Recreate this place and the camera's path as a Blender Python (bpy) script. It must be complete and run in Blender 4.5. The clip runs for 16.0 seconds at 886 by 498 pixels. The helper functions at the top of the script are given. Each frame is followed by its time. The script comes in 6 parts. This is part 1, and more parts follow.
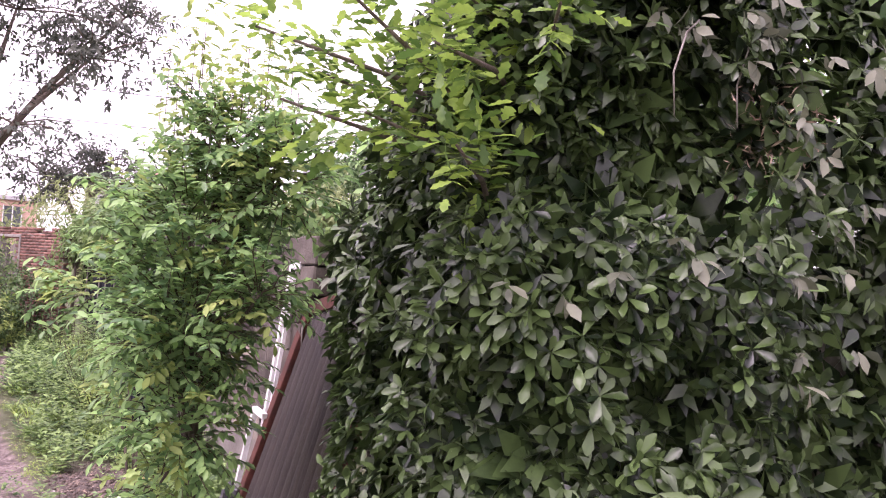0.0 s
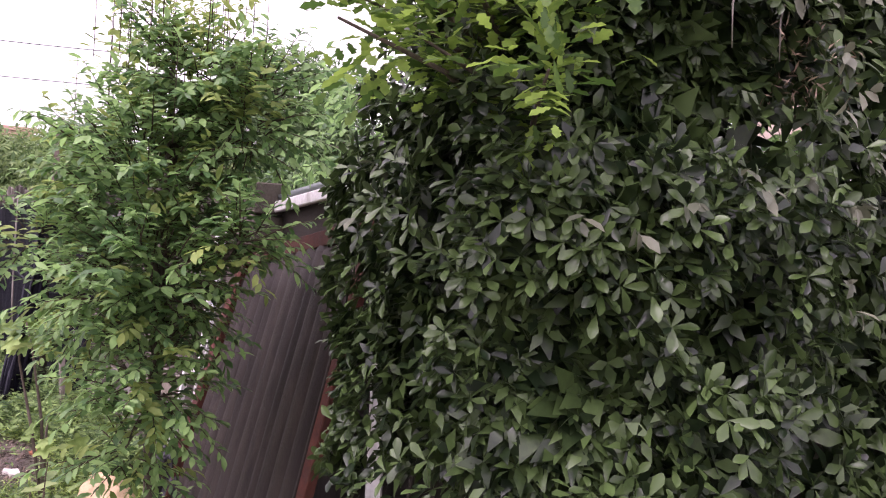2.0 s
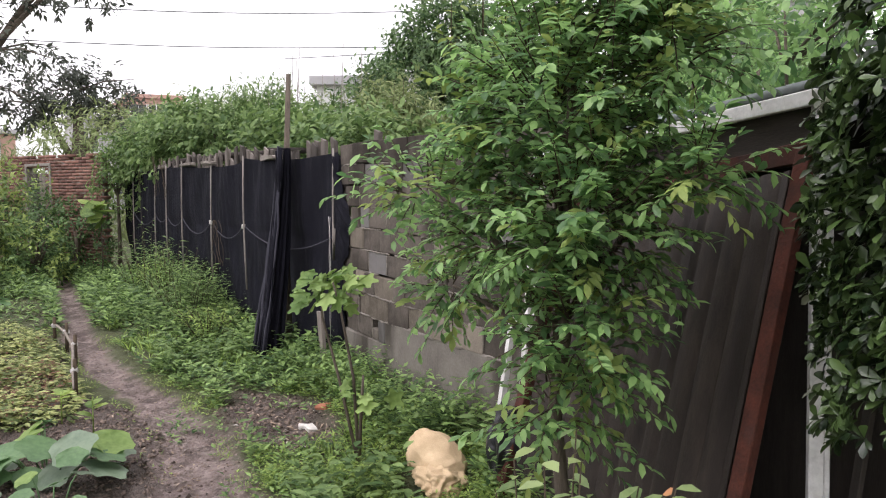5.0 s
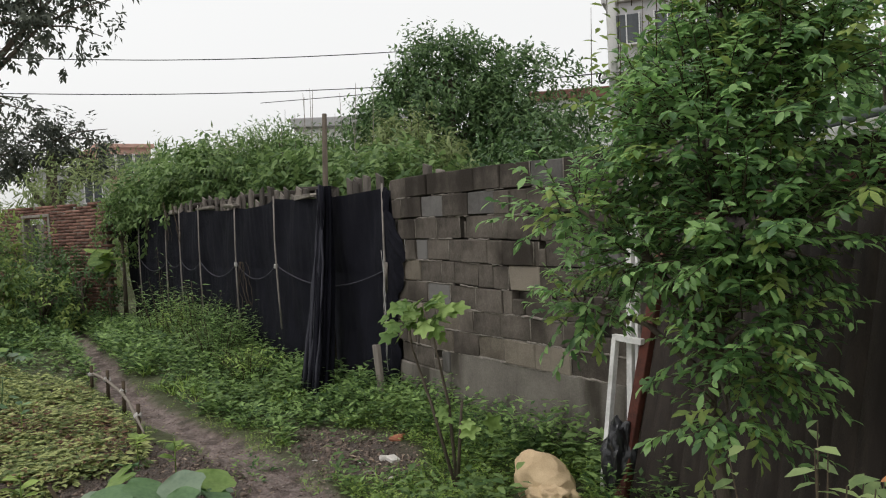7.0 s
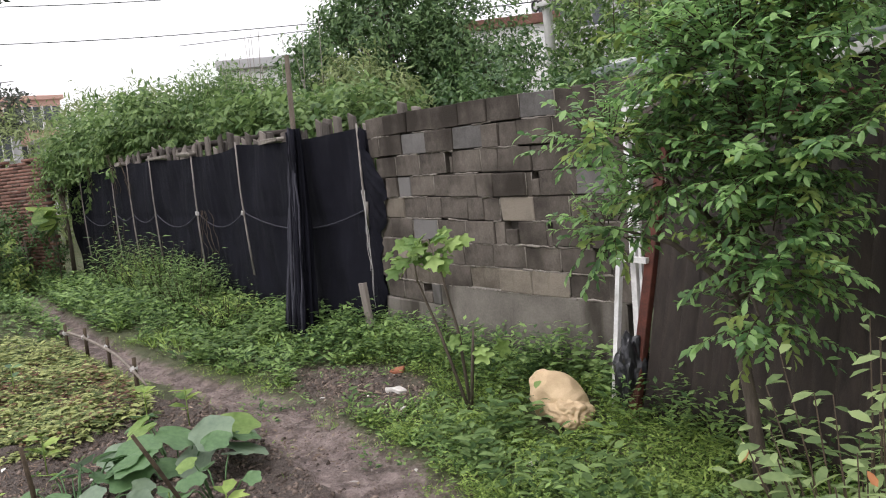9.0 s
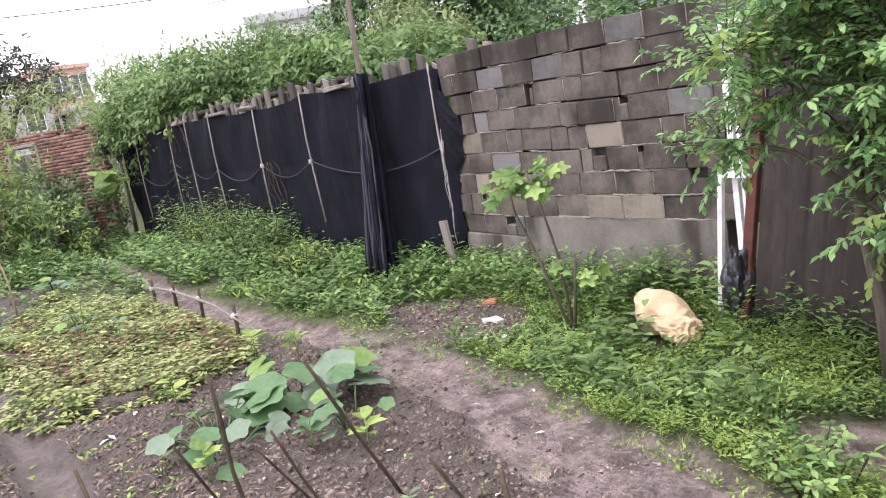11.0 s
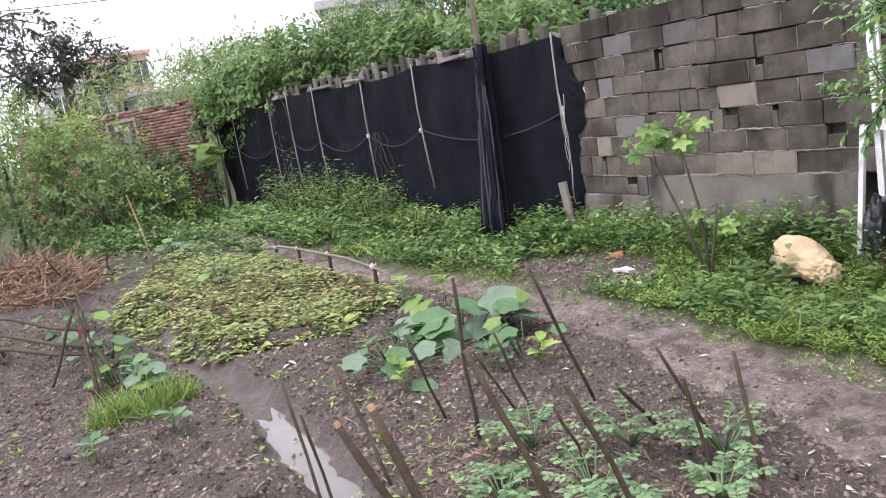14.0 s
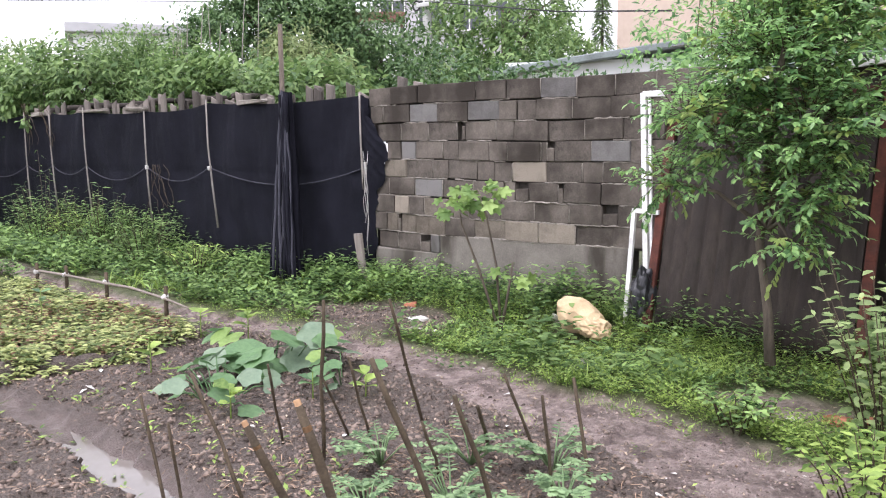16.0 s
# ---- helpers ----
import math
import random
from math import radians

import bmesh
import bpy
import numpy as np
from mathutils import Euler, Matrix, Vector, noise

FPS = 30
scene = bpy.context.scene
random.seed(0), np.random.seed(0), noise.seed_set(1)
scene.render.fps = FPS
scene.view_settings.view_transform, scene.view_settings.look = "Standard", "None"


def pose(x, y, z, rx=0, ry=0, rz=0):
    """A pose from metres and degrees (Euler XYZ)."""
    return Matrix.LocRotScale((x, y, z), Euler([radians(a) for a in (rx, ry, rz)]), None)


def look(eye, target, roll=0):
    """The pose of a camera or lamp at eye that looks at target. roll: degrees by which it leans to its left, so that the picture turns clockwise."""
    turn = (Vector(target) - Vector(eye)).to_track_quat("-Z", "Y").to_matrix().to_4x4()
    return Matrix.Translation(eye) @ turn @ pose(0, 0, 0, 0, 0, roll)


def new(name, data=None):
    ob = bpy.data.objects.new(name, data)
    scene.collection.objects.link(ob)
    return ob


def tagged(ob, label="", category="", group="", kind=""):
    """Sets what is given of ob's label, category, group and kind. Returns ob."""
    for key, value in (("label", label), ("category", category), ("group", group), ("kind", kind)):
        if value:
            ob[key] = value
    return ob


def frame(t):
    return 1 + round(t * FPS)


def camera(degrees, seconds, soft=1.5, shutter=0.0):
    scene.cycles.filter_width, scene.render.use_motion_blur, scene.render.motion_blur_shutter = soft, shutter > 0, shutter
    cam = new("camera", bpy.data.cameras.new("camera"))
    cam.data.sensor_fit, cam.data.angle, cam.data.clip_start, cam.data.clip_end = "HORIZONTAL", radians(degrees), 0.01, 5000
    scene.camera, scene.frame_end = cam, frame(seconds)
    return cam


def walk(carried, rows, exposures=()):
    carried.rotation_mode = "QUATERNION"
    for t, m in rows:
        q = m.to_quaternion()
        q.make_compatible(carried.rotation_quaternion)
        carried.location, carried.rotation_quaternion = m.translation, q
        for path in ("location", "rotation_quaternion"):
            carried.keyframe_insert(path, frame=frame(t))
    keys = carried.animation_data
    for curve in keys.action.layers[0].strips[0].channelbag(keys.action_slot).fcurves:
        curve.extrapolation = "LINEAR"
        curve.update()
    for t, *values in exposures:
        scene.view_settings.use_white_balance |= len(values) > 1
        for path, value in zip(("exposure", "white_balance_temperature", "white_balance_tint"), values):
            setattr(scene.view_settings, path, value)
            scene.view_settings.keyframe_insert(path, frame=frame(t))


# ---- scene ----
cam = camera(56.8, 16.0, 1.1)
PATH = [
    (0, (8.62, -1.546, 1.872), (6.826, -0.662, 1.938), 3.7),
    (0.5, (8.52, -1.601, 1.857), (6.806, -0.578, 1.99), 2.1),
    (1, (8.438, -1.776, 1.822), (6.746, -0.718, 1.949), 1.6),
    (1.5, (8.34, -1.955, 1.8), (6.674, -0.85, 1.859), 2.0),
    (2, (8.225, -1.982, 1.786), (6.623, -0.785, 1.763), 2.7),
    (2.5, (8.045, -2.033, 1.776), (6.482, -0.786, 1.728), 3.1),
    (3, (7.87, -2.195, 1.758), (6.266, -1.001, 1.724), 3.3),
    (3.5, (7.713, -2.419, 1.757), (5.984, -1.419, 1.669), 2.9),
    (4, (7.546, -2.534, 1.741), (5.743, -1.69, 1.556), 1.6),
    (4.2, (7.47, -2.589, 1.743), (5.669, -1.746, 1.534), 1.1),
    (6.3, (7.03, -3.21, 1.675), (5.368, -2.097, 1.642), -2.5),
    (6.5, (6.99, -3.293, 1.686), (5.322, -2.19, 1.651), -2.7),
    (7, (6.972, -3.594, 1.677), (5.255, -2.57, 1.607), -2.7),
    (7.5, (6.947, -3.756, 1.652), (5.207, -2.783, 1.486), -3.7),
    (8, (6.832, -3.863, 1.674), (5.155, -2.795, 1.466), -5.8),
    (8.2, (6.822, -3.904, 1.685), (5.179, -2.78, 1.49), -5.7),
    (10.3, (6.774, -4.487, 1.744), (5.172, -3.331, 1.434), -6.8),
    (10.5, (6.746, -4.52, 1.738), (5.13, -3.383, 1.426), -7.1),
    (11, (6.639, -4.628, 1.704), (4.993, -3.549, 1.346), -9.7),
    (11.5, (6.55, -4.827, 1.673), (4.899, -3.804, 1.196), -10.6),
    (12, (6.486, -4.932, 1.664), (4.821, -3.944, 1.161), -8.4),
    (12.5, (6.43, -5.012, 1.67), (4.735, -4.01, 1.317), -6.4),
    (13, (6.481, -5.164, 1.681), (4.831, -4.059, 1.446), -4.8),
    (13.5, (6.545, -5.441, 1.632), (4.868, -4.39, 1.345), -6.0),
    (14, (6.608, -5.656, 1.606), (4.912, -4.659, 1.242), -9.4),
    (14.5, (6.567, -5.943, 1.555), (4.927, -4.85, 1.218), -11.9),
    (15, (6.495, -6.099, 1.572), (4.966, -4.838, 1.3), -9.1),
    (15.5, (6.421, -6.224, 1.582), (5.018, -4.823, 1.325), -4.1),
    (16, (6.402, -6.406, 1.556), (5.127, -4.889, 1.285), -1.0),
]
walk(cam, [(t, look(eye, target, roll)) for t, eye, target, roll in PATH],
     [(0, 1.55, 6400, 48), (1, 1.35, 6400, 44), (1.5, 1.25, 6400, 44), (2, 1.1, 6400, 44), (2.5, 1.3, 6400, 42), (3, 1.6, 6350, 42), (3.5, 1.2, 6400, 38), (4.2, 0.8, 6400, 26), (6.3, 0.4, 6500, 13), (7, -0.1, 6550, 9), (7.5, -0.22, 6550, 10), (8, 0.05, 6500, 11), (8.2, 0.15, 6500, 12), (10.3, 1.15, 6150, 19), (11, 1.3, 6150, 22), (12.5, 1.5, 6050, 19), (13, 1.3, 6050, 18), (14, 1.05, 6050, 19), (15, 1.15, 6050, 18), (16, 1.25, 6100, 19)])

# ---- world, sun, exposure ----
SUN_EL, SUN_ROT = radians(62), radians(200)
world = bpy.data.worlds.new("overcast_sky")
scene.world = world
world.use_nodes = True
wn, wl = world.node_tree.nodes, world.node_tree.links
wn.clear()
sky = wn.new("ShaderNodeTexSky")
sky.sky_type = "NISHITA"
sky.sun_disc = False
sky.sun_elevation, sky.sun_rotation = SUN_EL, SUN_ROT
sky.air_density, sky.dust_density, sky.ozone_density = 1.0, 6.0, 1.0
pale = wn.new("ShaderNodeHueSaturation")
pale.inputs["Saturation"].default_value = 0.12
cloud = wn.new("ShaderNodeMix")
cloud.data_type = "RGBA"
cloud.inputs[0].default_value = 0.55
cloud.inputs[7].default_value = (9.45, 9.45, 9.5, 1)
back = wn.new("ShaderNodeBackground")
back.inputs["Strength"].default_value = 0.15
wout = wn.new("ShaderNodeOutputWorld")
wl.new(sky.outputs[0], pale.inputs["Color"])
wl.new(pale.outputs[0], cloud.inputs[6])
wl.new(cloud.outputs[2], back.inputs["Color"])
wl.new(back.outputs[0], wout.inputs[0])
sun_data = bpy.data.lights.new("sun", "SUN")
sun_data.energy, sun_data.angle, sun_data.color = 0.7, radians(25), (1.0, 0.98, 0.95)
sun = new("sun", sun_data)
sun.matrix_world = look((0, 0, 20), (0 + 6 * math.sin(radians(-35)), 6 * math.cos(radians(-35)), 20 - 11), 0)

# ---- materials ----


def shader(name, dark, light, scale=8.0, rough=0.8, bump=0.3, fine=60.0, per="none", spec=0.3, stain=None, thru=0.0, stretch=(1, 1, 1), metal=0.0, spread=0.35):
    """A surface with two scales of colour variation, fine relief, and optional stains, per-piece shifts and light passing through."""
    m = bpy.data.materials.new(name)
    m.use_nodes = True
    nd, lk = m.node_tree.nodes, m.node_tree.links
    nd.clear()
    out = nd.new("ShaderNodeOutputMaterial")
    p = nd.new("ShaderNodeBsdfPrincipled")
    co = nd.new("ShaderNodeTexCoord")
    mp = nd.new("ShaderNodeMapping")
    mp.inputs["Scale"].default_value = stretch
    lk.new(co.outputs["Object"], mp.inputs["Vector"])
    big = nd.new("ShaderNodeTexNoise")
    big.inputs["Scale"].default_value, big.inputs["Detail"].default_value, big.inputs["Roughness"].default_value = scale, 6, 0.65
    tiny = nd.new("ShaderNodeTexNoise")
    tiny.inputs["Scale"].default_value, tiny.inputs["Detail"].default_value = fine, 5
    lk.new(mp.outputs[0], big.inputs["Vector"])
    lk.new(mp.outputs[0], tiny.inputs["Vector"])
    add = nd.new("ShaderNodeMath")
    add.operation = "MULTIPLY_ADD"
    lk.new(tiny.outputs[0], add.inputs[0])
    add.inputs[1].default_value = 0.5
    half = nd.new("ShaderNodeMath")
    half.operation = "MULTIPLY_ADD"
    half.inputs[1].default_value, half.inputs[2].default_value = 1.1, -0.3
    lk.new(big.outputs[0], half.inputs[0])
    lk.new(half.outputs[0], add.inputs[2])
    value = add.outputs[0]
    if per != "none":
        src = nd.new("ShaderNodeObjectInfo") if per == "object" else nd.new("ShaderNodeNewGeometry")
        shift = nd.new("ShaderNodeMath")
        shift.operation = "MULTIPLY_ADD"
        lk.new(src.outputs["Random"] if per == "object" else src.outputs["Random Per Island"], shift.inputs[0])
        shift.inputs[1].default_value, shift.inputs[2].default_value = spread * 2, -spread
        tot = nd.new("ShaderNodeMath")
        tot.operation = "ADD"
        lk.new(shift.outputs[0], tot.inputs[0])
        lk.new(value, tot.inputs[1])
        value = tot.outputs[0]
    ramp = nd.new("ShaderNodeValToRGB")
    ramp.color_ramp.elements[0].position, ramp.color_ramp.elements[1].position = 0.15, 0.85
    ramp.color_ramp.elements[0].color, ramp.color_ramp.elements[1].color = (*dark, 1), (*light, 1)
    lk.new(value, ramp.inputs[0])
    colour = ramp.outputs[0]
    if stain:
        sn = nd.new("ShaderNodeTexNoise")
        sn.inputs["Scale"].default_value, sn.inputs["Detail"].default_value = stain[1], 5
        geo = nd.new("ShaderNodeNewGeometry")
        sm = nd.new("ShaderNodeMapping")
        sm.inputs["Scale"].default_value = stain[2]
        lk.new(geo.outputs["Position"], sm.inputs["Vector"])
        lk.new(sm.outputs[0], sn.inputs["Vector"])
        sr = nd.new("ShaderNodeValToRGB")
        sr.color_ramp.elements[0].position, sr.color_ramp.elements[1].position = stain[3], stain[3] + 0.18
        lk.new(sn.outputs[0], sr.inputs[0])
        mx = nd.new("ShaderNodeMix")
        mx.data_type = "RGBA"
        lk.new(sr.outputs[0], mx.inputs[0])
        lk.new(colour, mx.inputs[6])
        mx.inputs[7].default_value = (*stain[0], 1)
        colour = mx.outputs[2]
    lk.new(colour, p.inputs["Base Color"])
    p.inputs["Roughness"].default_value = rough
    p.inputs["Metallic"].default_value = metal
    p.inputs["Specular IOR Level"].default_value = spec
    if bump:
        b = nd.new("ShaderNodeBump")
        b.inputs["Strength"].default_value, b.inputs["Distance"].default_value = bump, 0.01
        lk.new(add.outputs[0], b.inputs["Height"])
        lk.new(b.outputs[0], p.inputs["Normal"])
    if thru:
        tr = nd.new("ShaderNodeBsdfTranslucent")
        ms = nd.new("ShaderNodeMixShader")
        ms.inputs[0].default_value = thru
        lk.new(colour, tr.inputs[0])
        lk.new(p.outputs[0], ms.inputs[1])
        lk.new(tr.outputs[0], ms.inputs[2])
        lk.new(ms.outputs[0], out.inputs[0])
    else:
        lk.new(p.outputs[0], out.inputs[0])
    return m


def leafy(name, dark, light, rough=0.5, thru=0.35, spec=0.35, spread=0.4):
    dark, light = [(c[0] * 1.10, c[1], c[2] * 1.32) for c in (dark, light)]
    return shader(name, dark, light, scale=3.0, rough=rough, bump=0.0, fine=40, per="island", spec=spec, thru=thru, spread=spread)


M_block = shader("concrete_block", (0.042, 0.036, 0.031), (0.172, 0.148, 0.126), 5, 0.95, 1.0, 70, "object", 0.15, ((0.036, 0.030, 0.025), 1.6, (1.0, 1, 0.8), 0.45), spread=0.14)
M_block_blue = shader("bluish_block", (0.074, 0.069, 0.065), (0.160, 0.152, 0.146), 6, 0.95, 0.9, 80, "object", 0.15, ((0.05, 0.045, 0.04), 2.0, (1.0, 1, 0.6), 0.55))
M_block_pale = shader("pale_block", (0.090, 0.076, 0.061), (0.235, 0.203, 0.165), 6, 0.95, 0.9, 80, "object", 0.15, ((0.06, 0.05, 0.04), 2.0, (1.0, 1, 0.6), 0.56))
M_slab = shader("cement_render", (0.085, 0.075, 0.064), (0.22, 0.20, 0.175), 3, 0.9, 0.6, 60, stain=((0.045, 0.038, 0.030), 3.0, (1, 1, 0.30), 0.49))
M_mortar = shader("mortar", (0.085, 0.074, 0.062), (0.30, 0.27, 0.235), 12, 0.95, 1.0, 90)
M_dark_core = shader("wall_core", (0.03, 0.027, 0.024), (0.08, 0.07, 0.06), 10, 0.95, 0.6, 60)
M_net = shader("black_shade_net", (0.0032, 0.0032, 0.0058), (0.0120, 0.0122, 0.0190), 3, 0.85, 0.8, 300, spec=0.12)
M_hem = shader("net_cord", (0.020, 0.020, 0.028), (0.045, 0.045, 0.058), 20, 0.85, 0.3, 200)
M_stick = shader("weathered_stick", (0.13, 0.115, 0.10), (0.33, 0.30, 0.27), 12, 0.85, 0.5, 120)
M_board = shader("grey_board", (0.05, 0.043, 0.037), (0.23, 0.20, 0.175), 3, 0.9, 0.6, 70, "object", stretch=(6, 6, 0.7))
M_plank = shader("grey_brown_sheet", (0.007, 0.005, 0.0042), (0.058, 0.043, 0.034), 1.4, 0.7, 0.6, 26, stretch=(14, 14, 0.30), spec=0.3, stain=((0.016, 0.011, 0.009), 1.1, (3.0, 3.0, 0.22), 0.47))
M_rust = shader("rusty_steel", (0.028, 0.012, 0.010), (0.125, 0.036, 0.022), 9, 0.8, 0.5, 80, spec=0.3, stain=((0.06, 0.03, 0.025), 6.0, (1, 1, 0.5), 0.55))
M_white = shader("old_white_paint", (0.42, 0.41, 0.40), (0.80, 0.79, 0.77), 6, 0.5, 0.25, 60, stain=((0.30, 0.28, 0.25), 7.0, (1, 1, 0.5), 0.60))
M_sack = shader("woven_sack", (0.38, 0.27, 0.155), (0.62, 0.47, 0.30), 5, 0.75, 0.6, 160)
M_bag = shader("black_plastic", (0.008, 0.008, 0.010), (0.022, 0.022, 0.026), 6, 0.28, 0.6, 40, spec=0.5)
M_bark = shader("bark", (0.05, 0.040, 0.032), (0.16, 0.13, 0.10), 9, 0.9, 0.9, 60, stretch=(3, 3, 0.6))
M_twig = shader("twig_wood", (0.026, 0.019, 0.012), (0.105, 0.078, 0.050), 14, 0.85, 0.5, 90)
M_cut = shader("cut_wood", (0.20, 0.115, 0.06), (0.36, 0.22, 0.12), 14, 0.8, 0.3, 90)
M_redbrick = shader("old_red_brick", (0.085, 0.042, 0.033), (0.26, 0.135, 0.105), 2, 0.9, 0.6, 50, "island", stain=((0.07, 0.04, 0.03), 2.2, (1, 1, 1), 0.60))
M_lump = shader("brick_lump", (0.22, 0.08, 0.045), (0.46, 0.20, 0.12), 6, 0.9, 0.6, 60)
M_water = shader("muddy_water", (0.10, 0.085, 0.075), (0.16, 0.14, 0.125), 2, 0.14, 0.10, 12, spec=0.5)
M_litter = shader("pale_litter", (0.35, 0.32, 0.29), (0.72, 0.69, 0.65), 8, 0.7, 0.3, 50, "island")
M_straw = shader("dry_straw", (0.10, 0.060, 0.040), (0.38, 0.26, 0.18), 5, 0.9, 0.0, 50, "island", thru=0.1)
M_deadleaf = shader("fallen_leaf", (0.13, 0.085, 0.055), (0.42, 0.33, 0.25), 5, 0.85, 0.0, 50, "island", thru=0.1)
M_clod = shader("soil_clod", (0.044, 0.033, 0.027), (0.225, 0.172, 0.142), 6, 0.95, 0.6, 60, "island")
M_rope = shader("pale_rope", (0.30, 0.29, 0.28), (0.55, 0.53, 0.50), 20, 0.9, 0.3, 100)
M_rag = shader("dark_red_rag", (0.10, 0.012, 0.02), (0.25, 0.03, 0.05), 10, 0.9, 0.3, 90)
M_pink = shader("pink_render", (0.46, 0.28, 0.23), (0.62, 0.40, 0.33), 0.3, 0.9, 0.0, 3)
M_greywall = shader("grey_render", (0.36, 0.35, 0.36), (0.52, 0.51, 0.52), 0.3, 0.9, 0.0, 3)
M_whitewall = shader("white_render", (0.58, 0.57, 0.57), (0.78, 0.77, 0.77), 0.4, 0.85, 0.0, 4)
M_beige = shader("beige_render", (0.42, 0.33, 0.27), (0.56, 0.45, 0.38), 0.4, 0.9, 0.0, 4)
M_pane = shader("dark_pane", (0.03, 0.035, 0.04), (0.09, 0.10, 0.11), 1, 0.15, 0.0, 5, spec=0.5)
M_pole = shader("concrete_pole", (0.40, 0.39, 0.38), (0.58, 0.57, 0.55), 2, 0.9, 0.2, 30)
M_tin = shader("shed_roof_tin", (0.10, 0.11, 0.11), (0.26, 0.30, 0.29), 2, 0.6, 0.2, 30)
M_wire = shader("cable", (0.02, 0.02, 0.02), (0.05, 0.05, 0.05), 5, 0.7, 0.0, 20)
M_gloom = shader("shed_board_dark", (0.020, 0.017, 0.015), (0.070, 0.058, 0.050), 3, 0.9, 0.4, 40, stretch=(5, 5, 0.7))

L_bush = leafy("glossy_dark_leaf", (0.009, 0.021, 0.006), (0.076, 0.136, 0.032), 0.30, 0.16, 0.42, 0.45)
# grey-green of turned leaves, with reflected sky put into the colour
L_bush_pale = leafy("pale_underside_and_sky_sheen", (0.07, 0.09, 0.045), (0.16, 0.185, 0.095), 0.5, 0.15, 0.4)
L_lime = leafy("young_lobed_leaf", (0.060, 0.135, 0.022), (0.27, 0.44, 0.065), 0.5, 0.5, spread=0.5)
L_tree = leafy("fresh_green_leaf", (0.078, 0.180, 0.050), (0.29, 0.51, 0.140), 0.38, 0.52, 0.42, spread=0.45)
L_dark = leafy("deep_green_leaf", (0.030, 0.078, 0.020), (0.115, 0.215, 0.056), 0.55, 0.3)
L_mid = leafy("mid_green_leaf", (0.060, 0.125, 0.030), (0.20, 0.32, 0.085), 0.6, 0.4)
L_light = leafy("light_green_leaf", (0.12, 0.20, 0.038), (0.32, 0.44, 0.10), 0.6, 0.45)
L_weed = leafy("weed_leaf", (0.035, 0.085, 0.020), (0.25, 0.41, 0.10), 0.6, 0.35)
L_bright = leafy("lush_weed_leaf", (0.065, 0.135, 0.022), (0.34, 0.50, 0.10), 0.6, 0.4)
L_bed = leafy("yellow_green_bed_leaf", (0.075, 0.125, 0.028), (0.42, 0.50, 0.15), 0.65, 0.35, spread=0.5)
L_bedred = leafy("reddish_bed_leaf", (0.10, 0.050, 0.025), (0.22, 0.13, 0.06), 0.7, 0.3)
L_pump = leafy("squash_leaf", (0.042, 0.105, 0.036), (0.145, 0.275, 0.088), 0.45, 0.35)
L_pump2 = leafy("bluish_squash_leaf", (0.085, 0.150, 0.075), (0.19, 0.275, 0.135), 0.45, 0.25)
L_tomato = leafy("grey_green_leaf", (0.070, 0.140, 0.048), (0.24, 0.38, 0.14), 0.6, 0.35)
L_shrub = leafy("pale_shrub_leaf", (0.11, 0.185, 0.055), (0.31, 0.43, 0.14), 0.55, 0.4)
L_far = leafy("far_tree_leaf", (0.045, 0.060, 0.036), (0.12, 0.145, 0.085), 0.7, 0.25)
L_wood = leafy("woodland_leaf", (0.040, 0.092, 0.026), (0.150, 0.260, 0.075), 0.6, 0.35)
L_hill = leafy("hill_green_leaf", (0.13, 0.19, 0.055), (0.25, 0.33, 0.11), 0.7, 0.4)

# ---- mesh helpers ----


def mesh_tris(name, verts, tris):
    """A mesh from an array of corners and an array of triangles."""
    verts, tris = np.asarray(verts, np.float32), np.asarray(tris, np.int32)
    me = bpy.data.meshes.new(name)
    me.vertices.add(len(verts))
    me.vertices.foreach_set("co", verts.ravel())
    me.loops.add(tris.size)
    me.loops.foreach_set("vertex_index", tris.ravel())
    me.polygons.add(len(tris))
    me.polygons.foreach_set("loop_start", np.arange(0, tris.size, 3, dtype=np.int32))
    me.update(calc_edges=True)
    me.validate()
    return me


def mesh_part(name, me, material, parent=None, label="", smooth=False):
    if smooth:
        me.polygons.foreach_set("use_smooth", np.ones(len(me.polygons), bool))
    if not me.materials:
        me.materials.append(material)
    ob = new(name, me)
    ob.parent = parent
    if label:
        ob["label"] = label
    return ob


def part(name, bm, material, parent=None, label="", smooth=False):
    me = bpy.data.meshes.new(name)
    bm.to_mesh(me)
    bm.free()
    return mesh_part(name, me, material, parent, label, smooth)


def thing(name, label, category, at=(0, 0, 0), group="", kind="", rz=0):
    ob = new(name)
    ob.matrix_basis = pose(*at, 0, 0, rz)
    return tagged(ob, label, category, group, kind)


def boxed(size, at=(0, 0, 0), bevel=0.0, rough=0.0, rot=None):
    bm = bmesh.new()
    bmesh.ops.create_cube(bm, size=1)
    for v in bm.verts:
        v.co = Vector((v.co.x * size[0], v.co.y * size[1], v.co.z * size[2]))
    if bevel:
        bmesh.ops.bevel(bm, geom=list(bm.edges), offset=bevel, segments=1, affect="EDGES")
    for v in bm.verts:
        if rough:
            v.co += Vector((random.uniform(-rough, rough), random.uniform(-rough, rough), random.uniform(-rough, rough)))
        if rot is not None:
            v.co = rot @ v.co
        v.co += Vector(at)
    return bm


